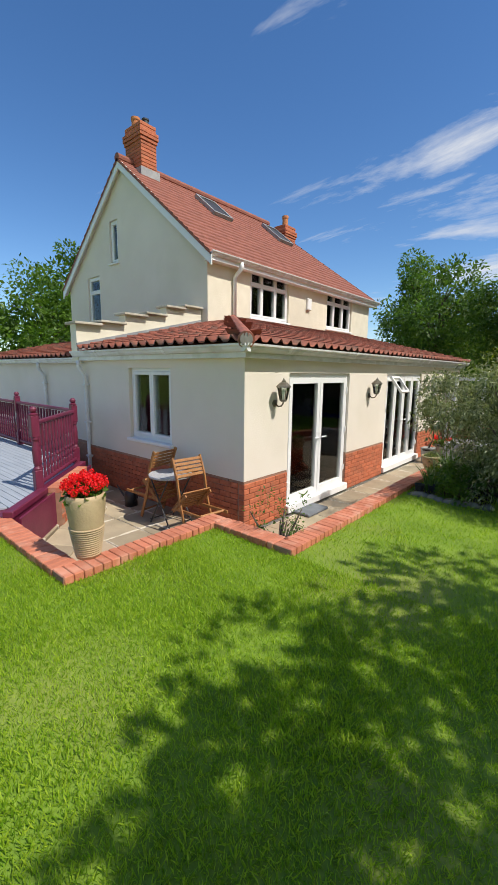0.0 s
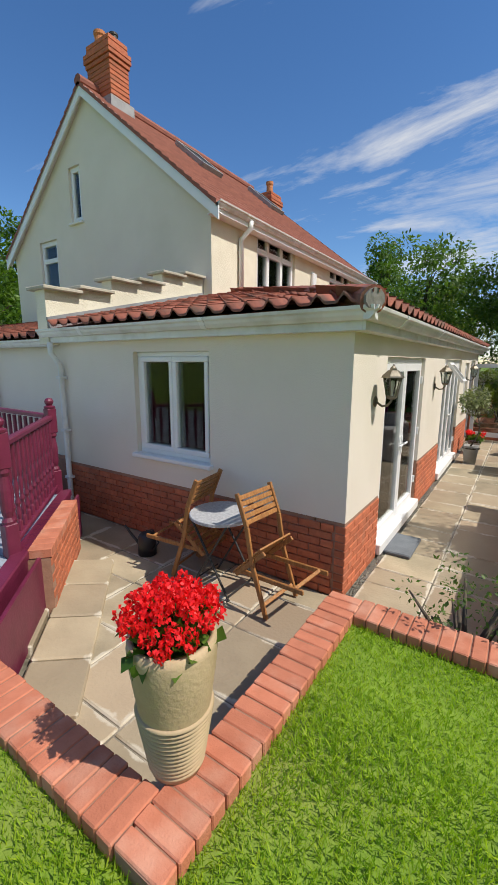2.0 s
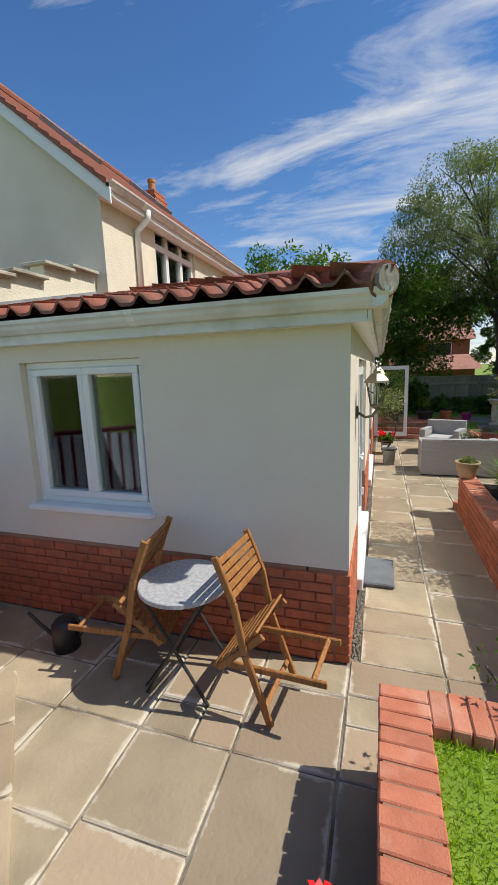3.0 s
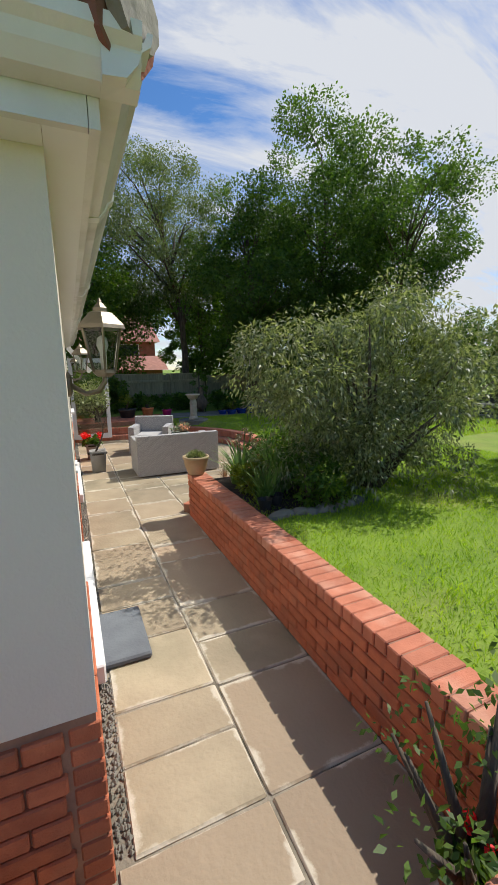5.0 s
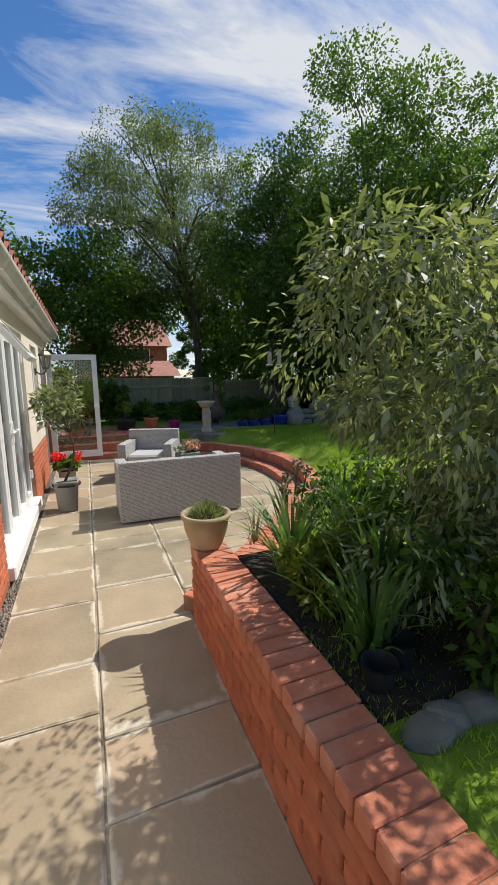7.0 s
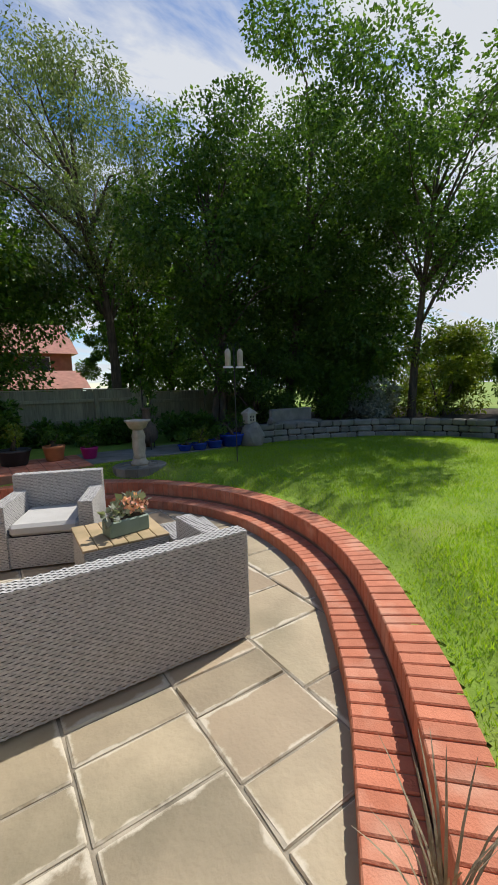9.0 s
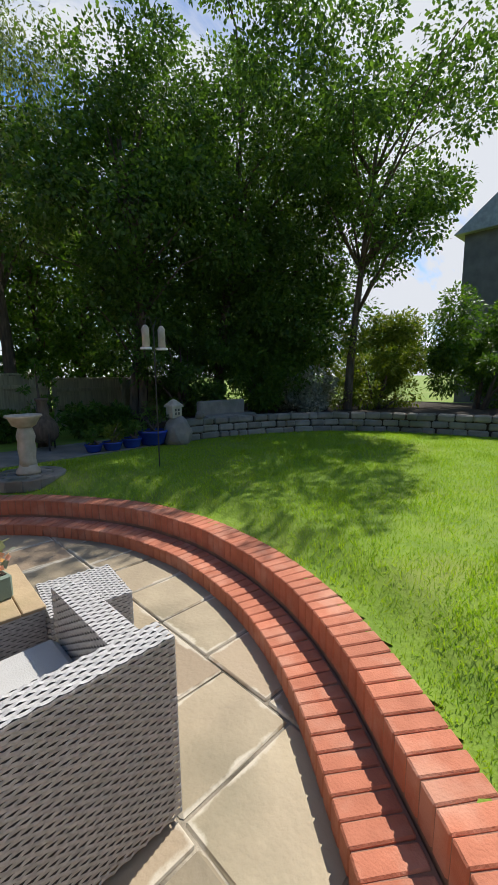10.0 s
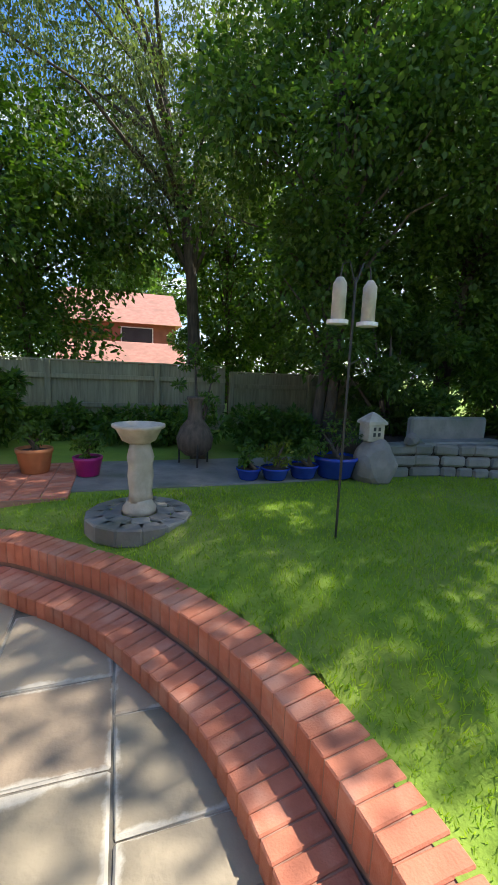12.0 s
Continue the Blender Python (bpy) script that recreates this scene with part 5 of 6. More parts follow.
# ---- border at the end of the retaining wall ----
bed = tagged(link("flower_bed", boxm(-2.0, 5.75, 0.3, -0.9, 7.2, 0.475, 0.05), M_SOIL), "dark soil flower bed behind the brick wall", "flower bed", kind="structure")
for k, (x, y, n_, h) in enumerate(((-1.72, 6.85, 70, 0.55), (-1.5, 6.35, 80, 0.6), (-1.75, 6.1, 60, 0.45), (-1.35, 6.9, 60, 0.6))):
    straps("strap_leaf_plant", (x, y, 0.46), n_, h, 0.03, M_STRAP, "clump of arching green strap leaves in the bed", 70 + k)
for k, (x, y, r) in enumerate(((-1.4, 5.9, 0.34), (-1.05, 6.5, 0.4), (-1.1, 7.15, 0.36), (-1.7, 6.55, 0.22))):
    bush("border_plant", (x, y, 0.44), (r, r, r * 1.7), (M_LEAFMID, M_LEAFMID, M_LEAFMID, M_LEAFYEL)[k], "bushy green border plant in the bed", n=1500, leaf=0.055, clumps=16, seed=80 + k)
straps("grass_tuft", (-1.56, 7.84, 0.2), 26, 0.42, 0.009, M_SEED, "dry straw coloured grass tuft beside the curved step", 88, 0.12)
al = thing("allium", "dry round allium seed heads on green stalks", "plant", Matrix.Translation((-1.62, 7.12, 0.46)))
for k, (dx, dy, h) in enumerate(((0, 0, 0.5), (0.1, 0.05, 0.56), (0.16, -0.08, 0.42), (-0.06, -0.1, 0.46), (0.2, 0.1, 0.5))):
    bm = bmesh.new()
    rod(bm, [(dx * 0.3, dy * 0.3, 0), (dx * 0.7, dy * 0.7, h * 0.6), (dx, dy, h)], 0.006, 6)
    part("stalk", bm, M_STRAP, al)
    petals(al, [(dx, dy, h)], 0.035, M_SEED, 40, "seed_head")
for x, y in ((-1.86, 5.92), (-1.70, 6.0)):
    pt = tagged(link("empty_pot", lathem([(0.05, 0), (0.07, 0.1), (0.075, 0.1), (0.065, 0.1), (0.045, 0.02)], 16, Matrix.Translation((x, y, 0.475))), M_BLACKPOT), "small empty black plastic plant pot", "plant pot")
for k in range(9):
    x, y = -1.85 + 0.11 * k, 5.70 + 0.02 * math.sin(k)
    rs = bmesh.new()
    bmesh.ops.create_icosphere(rs, subdivisions=2, radius=0.085, matrix=pose(x, y, 0.46, jit(30), jit(30), jit(90)) @ Matrix.Diagonal((1.2, 0.8, 0.6, 1)))
    for v in rs.verts:
        v.co += Vector(noise.noise_vector(v.co * 11)) * 0.015
    tagged(link("edging_stone", rs, M_STONE), "rough grey edging stone round the flower bed", "stone", group="flower bed edging stones")


# ---- pots ----
def pot(profile, base, material, label, soil_r, soil_z, sides=32, square=0.0, name="plant_pot", ribs=None):
    root = thing(name, label, "plant pot", Matrix.Translation(base))
    part("pot_body", lathem(profile, sides, None, square), material, root, soft=not square)
    part("soil", lathem([(soil_r, soil_z - 0.02), (soil_r, soil_z), (0.01, soil_z + 0.012)], 24, None, square), M_SOIL, root)
    for z, r in ribs or ():
        part("rib", lathem([(r, z - 0.008), (r + 0.009, z), (r, z + 0.008)], sides), material, root, soft=True)
    return root


GP = (-3.33, 1.62, 0.0)
ger_base = Vector((-3.29, 1.54, COPZ))
gp = pot([(0.135, 0.0), (0.145, 0.06), (0.175, 0.25), (0.215, 0.5), (0.222, 0.58), (0.215, 0.62), (0.19, 0.62), (0.18, 0.54), (0.1, 0.53)], ger_base, M_TERRA,
         "tall buff terracotta pot with ribbed foot on the brick coping", 0.185, 0.555, 40, name="terracotta_pot", ribs=[(0.03 + 0.022 * k, 0.139 + 0.0043 * k) for k in range(13)])
ger = thing("geranium", "bright red geranium in full flower growing in the tall pot", "flowering plant", Matrix.Translation(ger_base + Vector((0, 0, 0.56))))
cl = [(0.13 * math.cos(a) * r, 0.13 * math.sin(a) * r, 0.06 + 0.05 * (1 - r)) for a, r in zip(RNG.uniform(0, 6.3, 16), RNG.uniform(0.2, 1.2, 16))]
clump_leaves("foliage", cl, [0.08] * 16, 22, 0.075, M_LEAFMID, ger, -0.2, 0.7, 0.95)
heads = []
for k in range(34):
    a = k * 2.4
    r = 0.235 * math.sqrt((k + 0.5) / 34)
    heads.append((r * math.cos(a), r * math.sin(a), 0.23 - 1.9 * r * r + RNG.uniform(-0.03, 0.03)))
for h in heads:
    bm = bmesh.new()
    rod(bm, [(h[0] * 0.35, h[1] * 0.35, 0), (h[0] * 0.8, h[1] * 0.8, h[2] * 0.6), h], 0.0035, 5)
    part("stalk", bm, M_STRAP, ger)
for o_, zz_ in ((gp, 0.0), (ger, 0.56 * 0.92)):
    o_.matrix_world = Matrix.Translation(ger_base + Vector((0.01, 0.08, zz_))) @ Matrix.Diagonal((0.76, 0.76, 0.92, 1))
petals(ger, heads, 0.04, M_RED, 70)

# bowl pot on the wall's end, with a herb cushion
wp = pot([(0.085, 0.0), (0.10, 0.02), (0.135, 0.12), (0.145, 0.19), (0.158, 0.2), (0.158, 0.225), (0.135, 0.225), (0.128, 0.17), (0.08, 0.165)], (-2.13, 7.25, COPZ), M_TERRA, "round buff terracotta pot on the end of the brick wall", 0.13, 0.19, name="terracotta_pot")
hb = thing("herb", "grey green tufted herb in the round pot", "plant", Matrix.Translation((-2.13, 7.25, COPZ + 0.19)))
n = 900
u = unit(n); u[:, 2] = np.abs(u[:, 2])
cards("foliage", u * np.array((0.075, 0.075, 0.05)), u + np.array((0, 0, 0.6)), RNG.normal(0, 1, (n, 3)), RNG.uniform(0.03, 0.08, n), np.full(n, 0.006), M_LEAFOLIVE, hb)
# planters along the front: standard bay tree, red geraniums
pl = pot([(0.15, 0.0), (0.19, 0.36), (0.2, 0.38), (0.175, 0.38), (0.165, 0.32), (0.1, 0.31)], (-3.08, 10.2, 0), M_GREYPOT, "square grey planter on the patio holding a standard tree", 0.165, 0.34, 4, 0, "planter")
pl.matrix_world = pose(-3.08, 10.2, 0, 0, 0, 45) if False else Matrix.Translation((-3.08, 10.2, 0))
bay = limb_tree("standard_tree", (-3.08, 10.2, 0.34), 1.25, 0.3, 0.018, M_LEAFOLIVE, "small lollipop standard tree in the grey planter", "small tree", clumps=26, per=60, leaf=0.06, crown_low=0.5, clump_r=0.11, seed=31)
pl2 = pot([(0.13, 0.0), (0.17, 0.3), (0.18, 0.32), (0.155, 0.32), (0.145, 0.27), (0.1, 0.26)], (-3.12, 11.35, 0), M_GREYPOT, "grey planter of red geraniums on the patio", 0.145, 0.29, 4, 0, "planter")
g2 = thing("geranium", "red geranium flowering in the grey planter", "flowering plant", Matrix.Translation((-3.12, 11.35, 0.29)))
clump_leaves("foliage", [(jit(0.12), jit(0.12), 0.08) for k in range(10)], [0.08] * 10, 20, 0.07, M_LEAFMID, g2, -0.2, 0.7, 0.9)
petals(g2, [(jit(0.17), jit(0.17), 0.2 + jit(0.05)) for k in range(11)], 0.045, M_RED, 26)
bush("potted_shrub", (-2.85, 14.2, 0.38), (0.35, 0.35, 1.2), M_LEAFYEL, "leafy bright green shrub by the open door", n=900, leaf=0.09, clumps=14, seed=91)
# thin shrub in the corner bed of the passage, small red pot
bush("corner_shrub", (-2.42, 3.28, 0.0), (0.34, 0.30, 0.95), M_LEAFDK, "thin wiry shrub with small dark leaves in the paved corner", n=520, leaf=0.035, clumps=20, seed=92, stems=12, slim=0.5, low=0.3)
rp = pot([(0.09, 0.0), (0.125, 0.2), (0.135, 0.22), (0.115, 0.22), (0.105, 0.18), (0.08, 0.175)], (-2.42, 3.26, 0), M_ORANGEPOT, "orange terracotta pot in the paved corner", 0.105, 0.195)
g3 = thing("bedding_plant", "small green bedding plant with a few red flowers", "flowering plant", Matrix.Translation((-2.42, 3.26, 0.19)))
clump_leaves("foliage", [(jit(0.1), jit(0.1), 0.06) for k in range(8)], [0.07] * 8, 22, 0.05, M_LEAFMID, g3, -0.2, 0.8, 0.7)
petals(g3, [(jit(0.1), jit(0.1), 0.14 + jit(0.03)) for k in range(4)], 0.025, M_RED, 16)

# ---- far end of the lawn ----
LZ = 0.385
bp_ = tagged(link("brick_path", boxm(-3.4, 13.98, 0.0, -0.95, 15.4, 0.395), M_MORTAR), "red brick upper path beyond the curved step", "path", kind="structure")
for i in range(11):
    for j in range(12):
        brick_ob(bp_, 0.215, 0.104, 0.05, pose(-3.28 + i * 0.224, 14.05 + j * 0.1115, 0.38 + jit(0.002)), M_COPING)
tagged(link("stone_path", boxm(-0.94, 14.2, 0.2, 1.9, 15.4, 0.398, 0.01), M_STONE), "dark crazy paved path in front of the border", "path", kind="structure")
apron = thing("birdbath_paving", "ring of grey paving round the bird bath foot", "paving", kind="structure")
for k in range(14):
    a = 2 * math.pi * k / 14
    part("paving_piece", boxm(-0.09, -0.07, -0.12, 0.09, 0.07, 0.012, 0.01, pose(-0.36 + 0.33 * math.cos(a), 13.5 + 0.33 * math.sin(a), LZ + 0.012, 0, 0, math.degrees(a) + 90)), M_STONE, apron)
for k in range(8):
    a = 2 * math.pi * k / 8
    part("paving_piece", boxm(-0.07, -0.07, -0.12, 0.07, 0.07, 0.012, 0.01, pose(-0.36 + 0.2 * math.cos(a), 13.5 + 0.2 * math.sin(a), LZ + 0.012, 0, 0, math.degrees(a) + 90)), M_STONE, apron)
bb = thing("bird_bath", "pale cast stone bird bath on a figured pedestal", "bird bath", Matrix.Translation((-0.36, 13.5, LZ + 0.02)) @ Matrix.Scale(0.84, 4))
part("foot", lathem([(0.15, 0), (0.155, 0.05), (0.12, 0.1), (0.115, 0.13)], 24), M_PALESTONE, bb, soft=True)
bm = lathem([(0.11, 0.12), (0.10, 0.2), (0.115, 0.35), (0.105, 0.45), (0.12, 0.52), (0.10, 0.6), (0.085, 0.66)], 28)
for v in bm.verts:
    a = math.atan2(v.co.y, v.co.x)
    k = 1 + 0.14 * math.cos(3 * a) + 0.05 * math.sin(9 * a)
    v.co.x *= k
    v.co.y *= k
part("pedestal", bm, M_PALESTONE, bb, soft=True)
part("basin", lathem([(0.09, 0.65), (0.15, 0.68), (0.2, 0.78), (0.235, 0.8), (0.235, 0.825), (0.21, 0.825), (0.17, 0.77), (0.02, 0.75)], 32), M_PALESTONE, bb, soft=True)


def fence_run(a, b, h, label):
    root = thing("fence", label, "fence")
    a, b = Vector((*a, 0.34)), Vector((*b, 0.34))
    t = (b - a).normalized()
    ang = math.degrees(math.atan2(t.y, t.x))
    L = (b - a).length
    n = int(L / 0.125)
    for k in range(n):
        p = a + t * (k + 0.5) * L / n
        part("board", boxm(-0.065, -0.01, 0, 0.065, 0.01, h + jit(0.012), 0.003, Matrix.Translation(p) @ pose(0, 0, 0, 0, 0, ang + jit(1.5))), M_FENCE, root)
    for z in (0.5, h - 0.25):
        bm = bmesh.new()
        bar(bm, a + Vector((0, -0.04, z)), b + Vector((0, -0.04, z)), 0.05, 0.08, 0.005)
        part("rail", bm, M_FENCE, root)
    bm = bmesh.new()
    bar(bm, a + Vector((0, 0, h + 0.02)), b + Vector((0, 0, h + 0.02)), 0.07, 0.03, 0.004)
    part("capping", bm, M_FENCE, root)
    k = 0.0
    while k <= L:
        p = a + t * k
        part("post", boxm(p.x - 0.05, p.y - 0.09, 0.3, p.x + 0.05, p.y - 0.01, 0.36 + h, 0.006), M_FENCE, root)
        k += 1.83


fence_run((-9.0, 18.3), (1.45, 18.1), 1.25, "weathered green brown close boarded timber fence")
fence_run((1.6, 18.2), (5.2, 18.7), 1.15, "lower dark timber fence under the trees")

# stone retaining wall round the lawn, each stone a piece
sw = thing("stone_wall", "low rough grey stone wall curving round the lawn", "wall", kind="structure")
SWL = spline([(2.4, 14.35), (3.0, 14.3), (3.7, 14.1), (4.5, 13.75), (5.3, 13.2), (5.9, 12.3), (6.3, 11.2), (6.6, 10.0), (7.0, 8.6)], 0.1)
rg = np.random.default_rng(5)
for row in range(3):
    pos = 0.0
    line = along(SWL, 0.05)
    i = 0
    while i < len(line) - 3:
        w = int(rg.integers(4, 9))
        p, ang = line[min(i + w // 2, len(line) - 1)]
        h = 0.135
        brick_ob(sw, w * 0.05 - 0.012, 0.26, h - 0.01, Matrix.Translation((p.x, p.y, 0.36 + h * (row + 0.5))) @ pose(0, 0, 0, float(rg.uniform(-3, 3)), float(rg.uniform(-3, 3)), ang + float(rg.uniform(-3, 3))), M_STONE, "stone", 0.025)
        i += w
ring(SWL, -0.09, 0.09, 0.3, 0.74, M_SOIL, "earth_core", sw)
bm = bmesh.new()
for seg in range(1):
    prism(bm, [(p.x, p.y) for p in offset(SWL, -0.05)] + [(11, 8.6), (11, 17.5), (2.4, 17.5)], 0.3, 0.68)
tagged(link("planting_bank", bm, M_SOIL), "dark soil bank behind the stone wall", "flower bed", kind="structure")
bench = thing("stone_bench", "weathered pale stone garden seat behind the stone wall", "bench")
part("back_slab", boxm(2.95, 14.5, 0.68, 4.15, 14.62, 1.05, 0.03), M_STONE, bench)
part("seat_slab", boxm(2.9, 14.2, 0.68, 4.2, 14.5, 0.78, 0.03), M_STONE, bench)
rock = bmesh.new()
bmesh.ops.create_icosphere(rock, subdivisions=3, radius=0.27, matrix=pose(2.2, 14.15, 0.55) @ Matrix.Diagonal((0.95, 0.8, 1.15, 1)))
for v in rock.verts:
    v.co += Vector(noise.noise_vector(v.co * 5)) * 0.05
tagged(link("boulder", rock, M_STONE), "rough pale boulder beside the blue pots", "rock")
lt = thing("stone_lantern", "small cast stone lantern house on the boulder", "lantern", Matrix.Translation((2.17, 14.2, 0.82)))
bm = boxm(-0.1, -0.1, 0, 0.1, 0.1, 0.2, 0.01)
part("lantern_body", bm, M_PALESTONE, lt)
part("lantern_roof", lathem([(0.17, 0.19), (0.165, 0.22), (0.05, 0.3), (0.01, 0.32)], 4), M_PALESTONE, lt)
# Black plates stand for the shade inside the lantern's openings; the body is solid.
for dx, dz in ((-0.03, 0.08), (0.03, 0.08), (-0.03, 0.14), (0.03, 0.14)):
    part("window_hole", boxm(dx - 0.015, -0.104, dz - 0.02, dx + 0.015, -0.099, dz + 0.02), M_IRON, lt)
st = bmesh.new()
bmesh.ops.create_icosphere(st, subdivisions=2, radius=0.09, matrix=pose(2.72, 14.2, 0.82))
for v in st.verts:
    v.co += Vector(noise.noise_vector(v.co * 9)) * 0.025
tagged(link("stone", st, M_STONE), "small rounded stone on the wall", "rock")


def glazed(x, y, r, h, mt, label, plant=None, z=0.40, seed=1):
    p = pot([(r * 0.72, 0), (r * 0.8, 0.02), (r, h * 0.8), (r * 1.06, h * 0.86), (r * 1.06, h), (r * 0.92, h), (r * 0.88, h * 0.85), (r * 0.5, h * 0.83)], (x, y, z), mt, label, r * 0.9, h * 0.88, 24)
    if plant:
        bush("potted_plant", (x, y, z + h * 0.86), (r * 1.05, r * 1.05, r * 2.0), plant, "leafy plant growing in the pot", n=420, leaf=0.05, clumps=10, seed=seed, stems=4)


glazed(0.8, 14.35, 0.13, 0.12, M_BLUE, "small blue glazed pot", M_LEAFMID, seed=101)
glazed(1.08, 14.3, 0.15, 0.13, M_BLUE, "blue glazed bowl pot by the path", M_LEAFYEL, seed=102)
glazed(1.42, 14.32, 0.16, 0.15, M_BLUE, "dark blue glazed pot by the path", M_LEAFMID, seed=103)
glazed(1.8, 14.3, 0.24, 0.24, M_BLUE, "large blue glazed pot beside the boulder", M_LEAFMID, seed=104)
glazed(-0.82, 14.75, 0.14, 0.2, M_MAGENTA, "magenta plastic pot by the path", M_LEAFMID, seed=105)
glazed(-1.35, 14.95, 0.17, 0.26, M_ORANGEPOT, "orange terracotta pot by the path", M_LEAFMID, seed=106)
glazed(-1.95, 14.9, 0.24, 0.26, M_BLACKPOT, "black tub with yellow green foliage", M_LEAFYEL, seed=107)
# iron chiminea under a small climber
ch = thing("chiminea", "rusty brown chiminea on an iron stand", "chiminea", Matrix.Translation((0.35, 15.1, 0.4)))
part("belly", lathem([(0.12, 0.12), (0.2, 0.2), (0.22, 0.32), (0.17, 0.45), (0.09, 0.55), (0.075, 0.75), (0.1, 0.78), (0.1, 0.81), (0.06, 0.81)], 20), M_BARK, ch, soft=True)
for a in (0.5, 2.6, 4.7):
    bm = bmesh.new()
    rod(bm, [(0.2 * math.cos(a), 0.2 * math.sin(a), 0), (0.2 * math.cos(a), 0.2 * math.sin(a), 0.3)], 0.012, 6)
    part("leg", bm, M_IRON, ch)
bush("climber", (0.45, 15.5, 0.4), (0.4, 0.25, 1.5), M_LEAFMID, "leafy climber in front of the fence", n=900, leaf=0.07, clumps=16, seed=108)
# bird feeder pole
bf = thing("bird_feeder", "black iron pole hung with two tube bird feeders", "bird feeder", Matrix.Translation((0.95, 12.75, LZ)))
bm = bmesh.new()
rod(bm, [(0, 0, -0.03), (0, 0, 1.75)], 0.009, 8)
part("pole", bm, M_IRON, bf)
for s in (-1, 1):
    bm = bmesh.new()
    rod(bm, [(0, 0, 1.7), (s * 0.05, 0, 1.84), (s * 0.1, 0, 1.82), (s * 0.11, 0, 1.74)], 0.005, 6)
    part("hook", bm, M_IRON, bf)
    fd = part("feeder_tube", lathem([(0.045, 1.48), (0.045, 1.7), (0.02, 1.74)], 14, Matrix.Translation((s * 0.11, 0, 0))), M_PALESTONE, bf, "pale tube feeder", True)
    part("feeder_tray", lathem([(0.07, 1.455), (0.07, 1.48)], 14, Matrix.Translation((s * 0.11, 0, 0))), M_WHITE, fd)
bm = bmesh.new()
rod(bm, [(0, 0, 1.2), (0.08, 0, 1.25), (0.12, 0, 1.2)], 0.004, 6)
part("side_hook", bm, M_IRON, bf)


# ---- neighbouring houses ----
def far_house(name, x0, y0, x1, y1, ez, rz, wallm, roofm, label, wins=(), ridge="x", base=0.3):
    root = thing(name, label, "house")
    part("wall", boxm(x0, y0, base, x1, y1, ez), wallm, root)
    bm = bmesh.new()
    o = 0.3
    if ridge == "x":
        ym = (y0 + y1) / 2
        c = [(x0 - o, y0 - o, ez - 0.1), (x1 + o, y0 - o, ez - 0.1), (x1 + o, ym, rz), (x0 - o, ym, rz), (x0 - o, y1 + o, ez - 0.1), (x1 + o, y1 + o, ez - 0.1)]
        f = [(0, 1, 2, 3), (3, 2, 5, 4), (0, 3, 4), (1, 5, 2), (0, 4, 5, 1)]
    else:
        xm = (x0 + x1) / 2
        c = [(x0 - o, y0 - o, ez - 0.1), (x0 - o, y1 + o, ez - 0.1), (xm, y1 + o, rz), (xm, y0 - o, rz), (x1 + o, y0 - o, ez - 0.1), (x1 + o, y1 + o, ez - 0.1)]
        f = [(0, 3, 2, 1), (3, 4, 5, 2), (0, 4, 3), (1, 2, 5), (0, 1, 5, 4)]
    vs = [bm.verts.new(p) for p in c]
    for q in f:
        bm.faces.new([vs[i] for i in q])
    part("roof", bm, roofm, root)
    for p in wins:
        w = part("window", boxm(*p, 0.01), M_WINDARK, root)
        part("frame", boxm(p[0] - 0.05, p[1] + 0.03, p[2] - 0.06, p[3] + 0.05, p[4] - 0.02, p[5] + 0.05), M_WHITE, w)
    return root


far_house("neighbour_house", -3.2, 31, 2.1, 38, 3.7, 5.6, M_NBRICK, M_TILEPALE, "red brick house with red tiled roof beyond the fence", [(-0.4, 30.95, 2.55, 1.0, 31.05, 3.4)])
far_house("garage", -2.5, 27.0, 1.7, 30.0, 1.85, 2.6, M_NBRICK, M_TILEPALE, "low red tiled outbuilding beyond the fence")
far_house("neighbour_house", 15.6, 4.5, 24, 14.3, 6.8, 10.8, M_NDARK, M_LEAD, "dark brick house gable beyond the garden")
far_house("neighbour_house", -32, 20, -20, 27, 3.2, 5.6, M_NBRICK, M_TILEFAR, "red roofed house beyond the older wing")


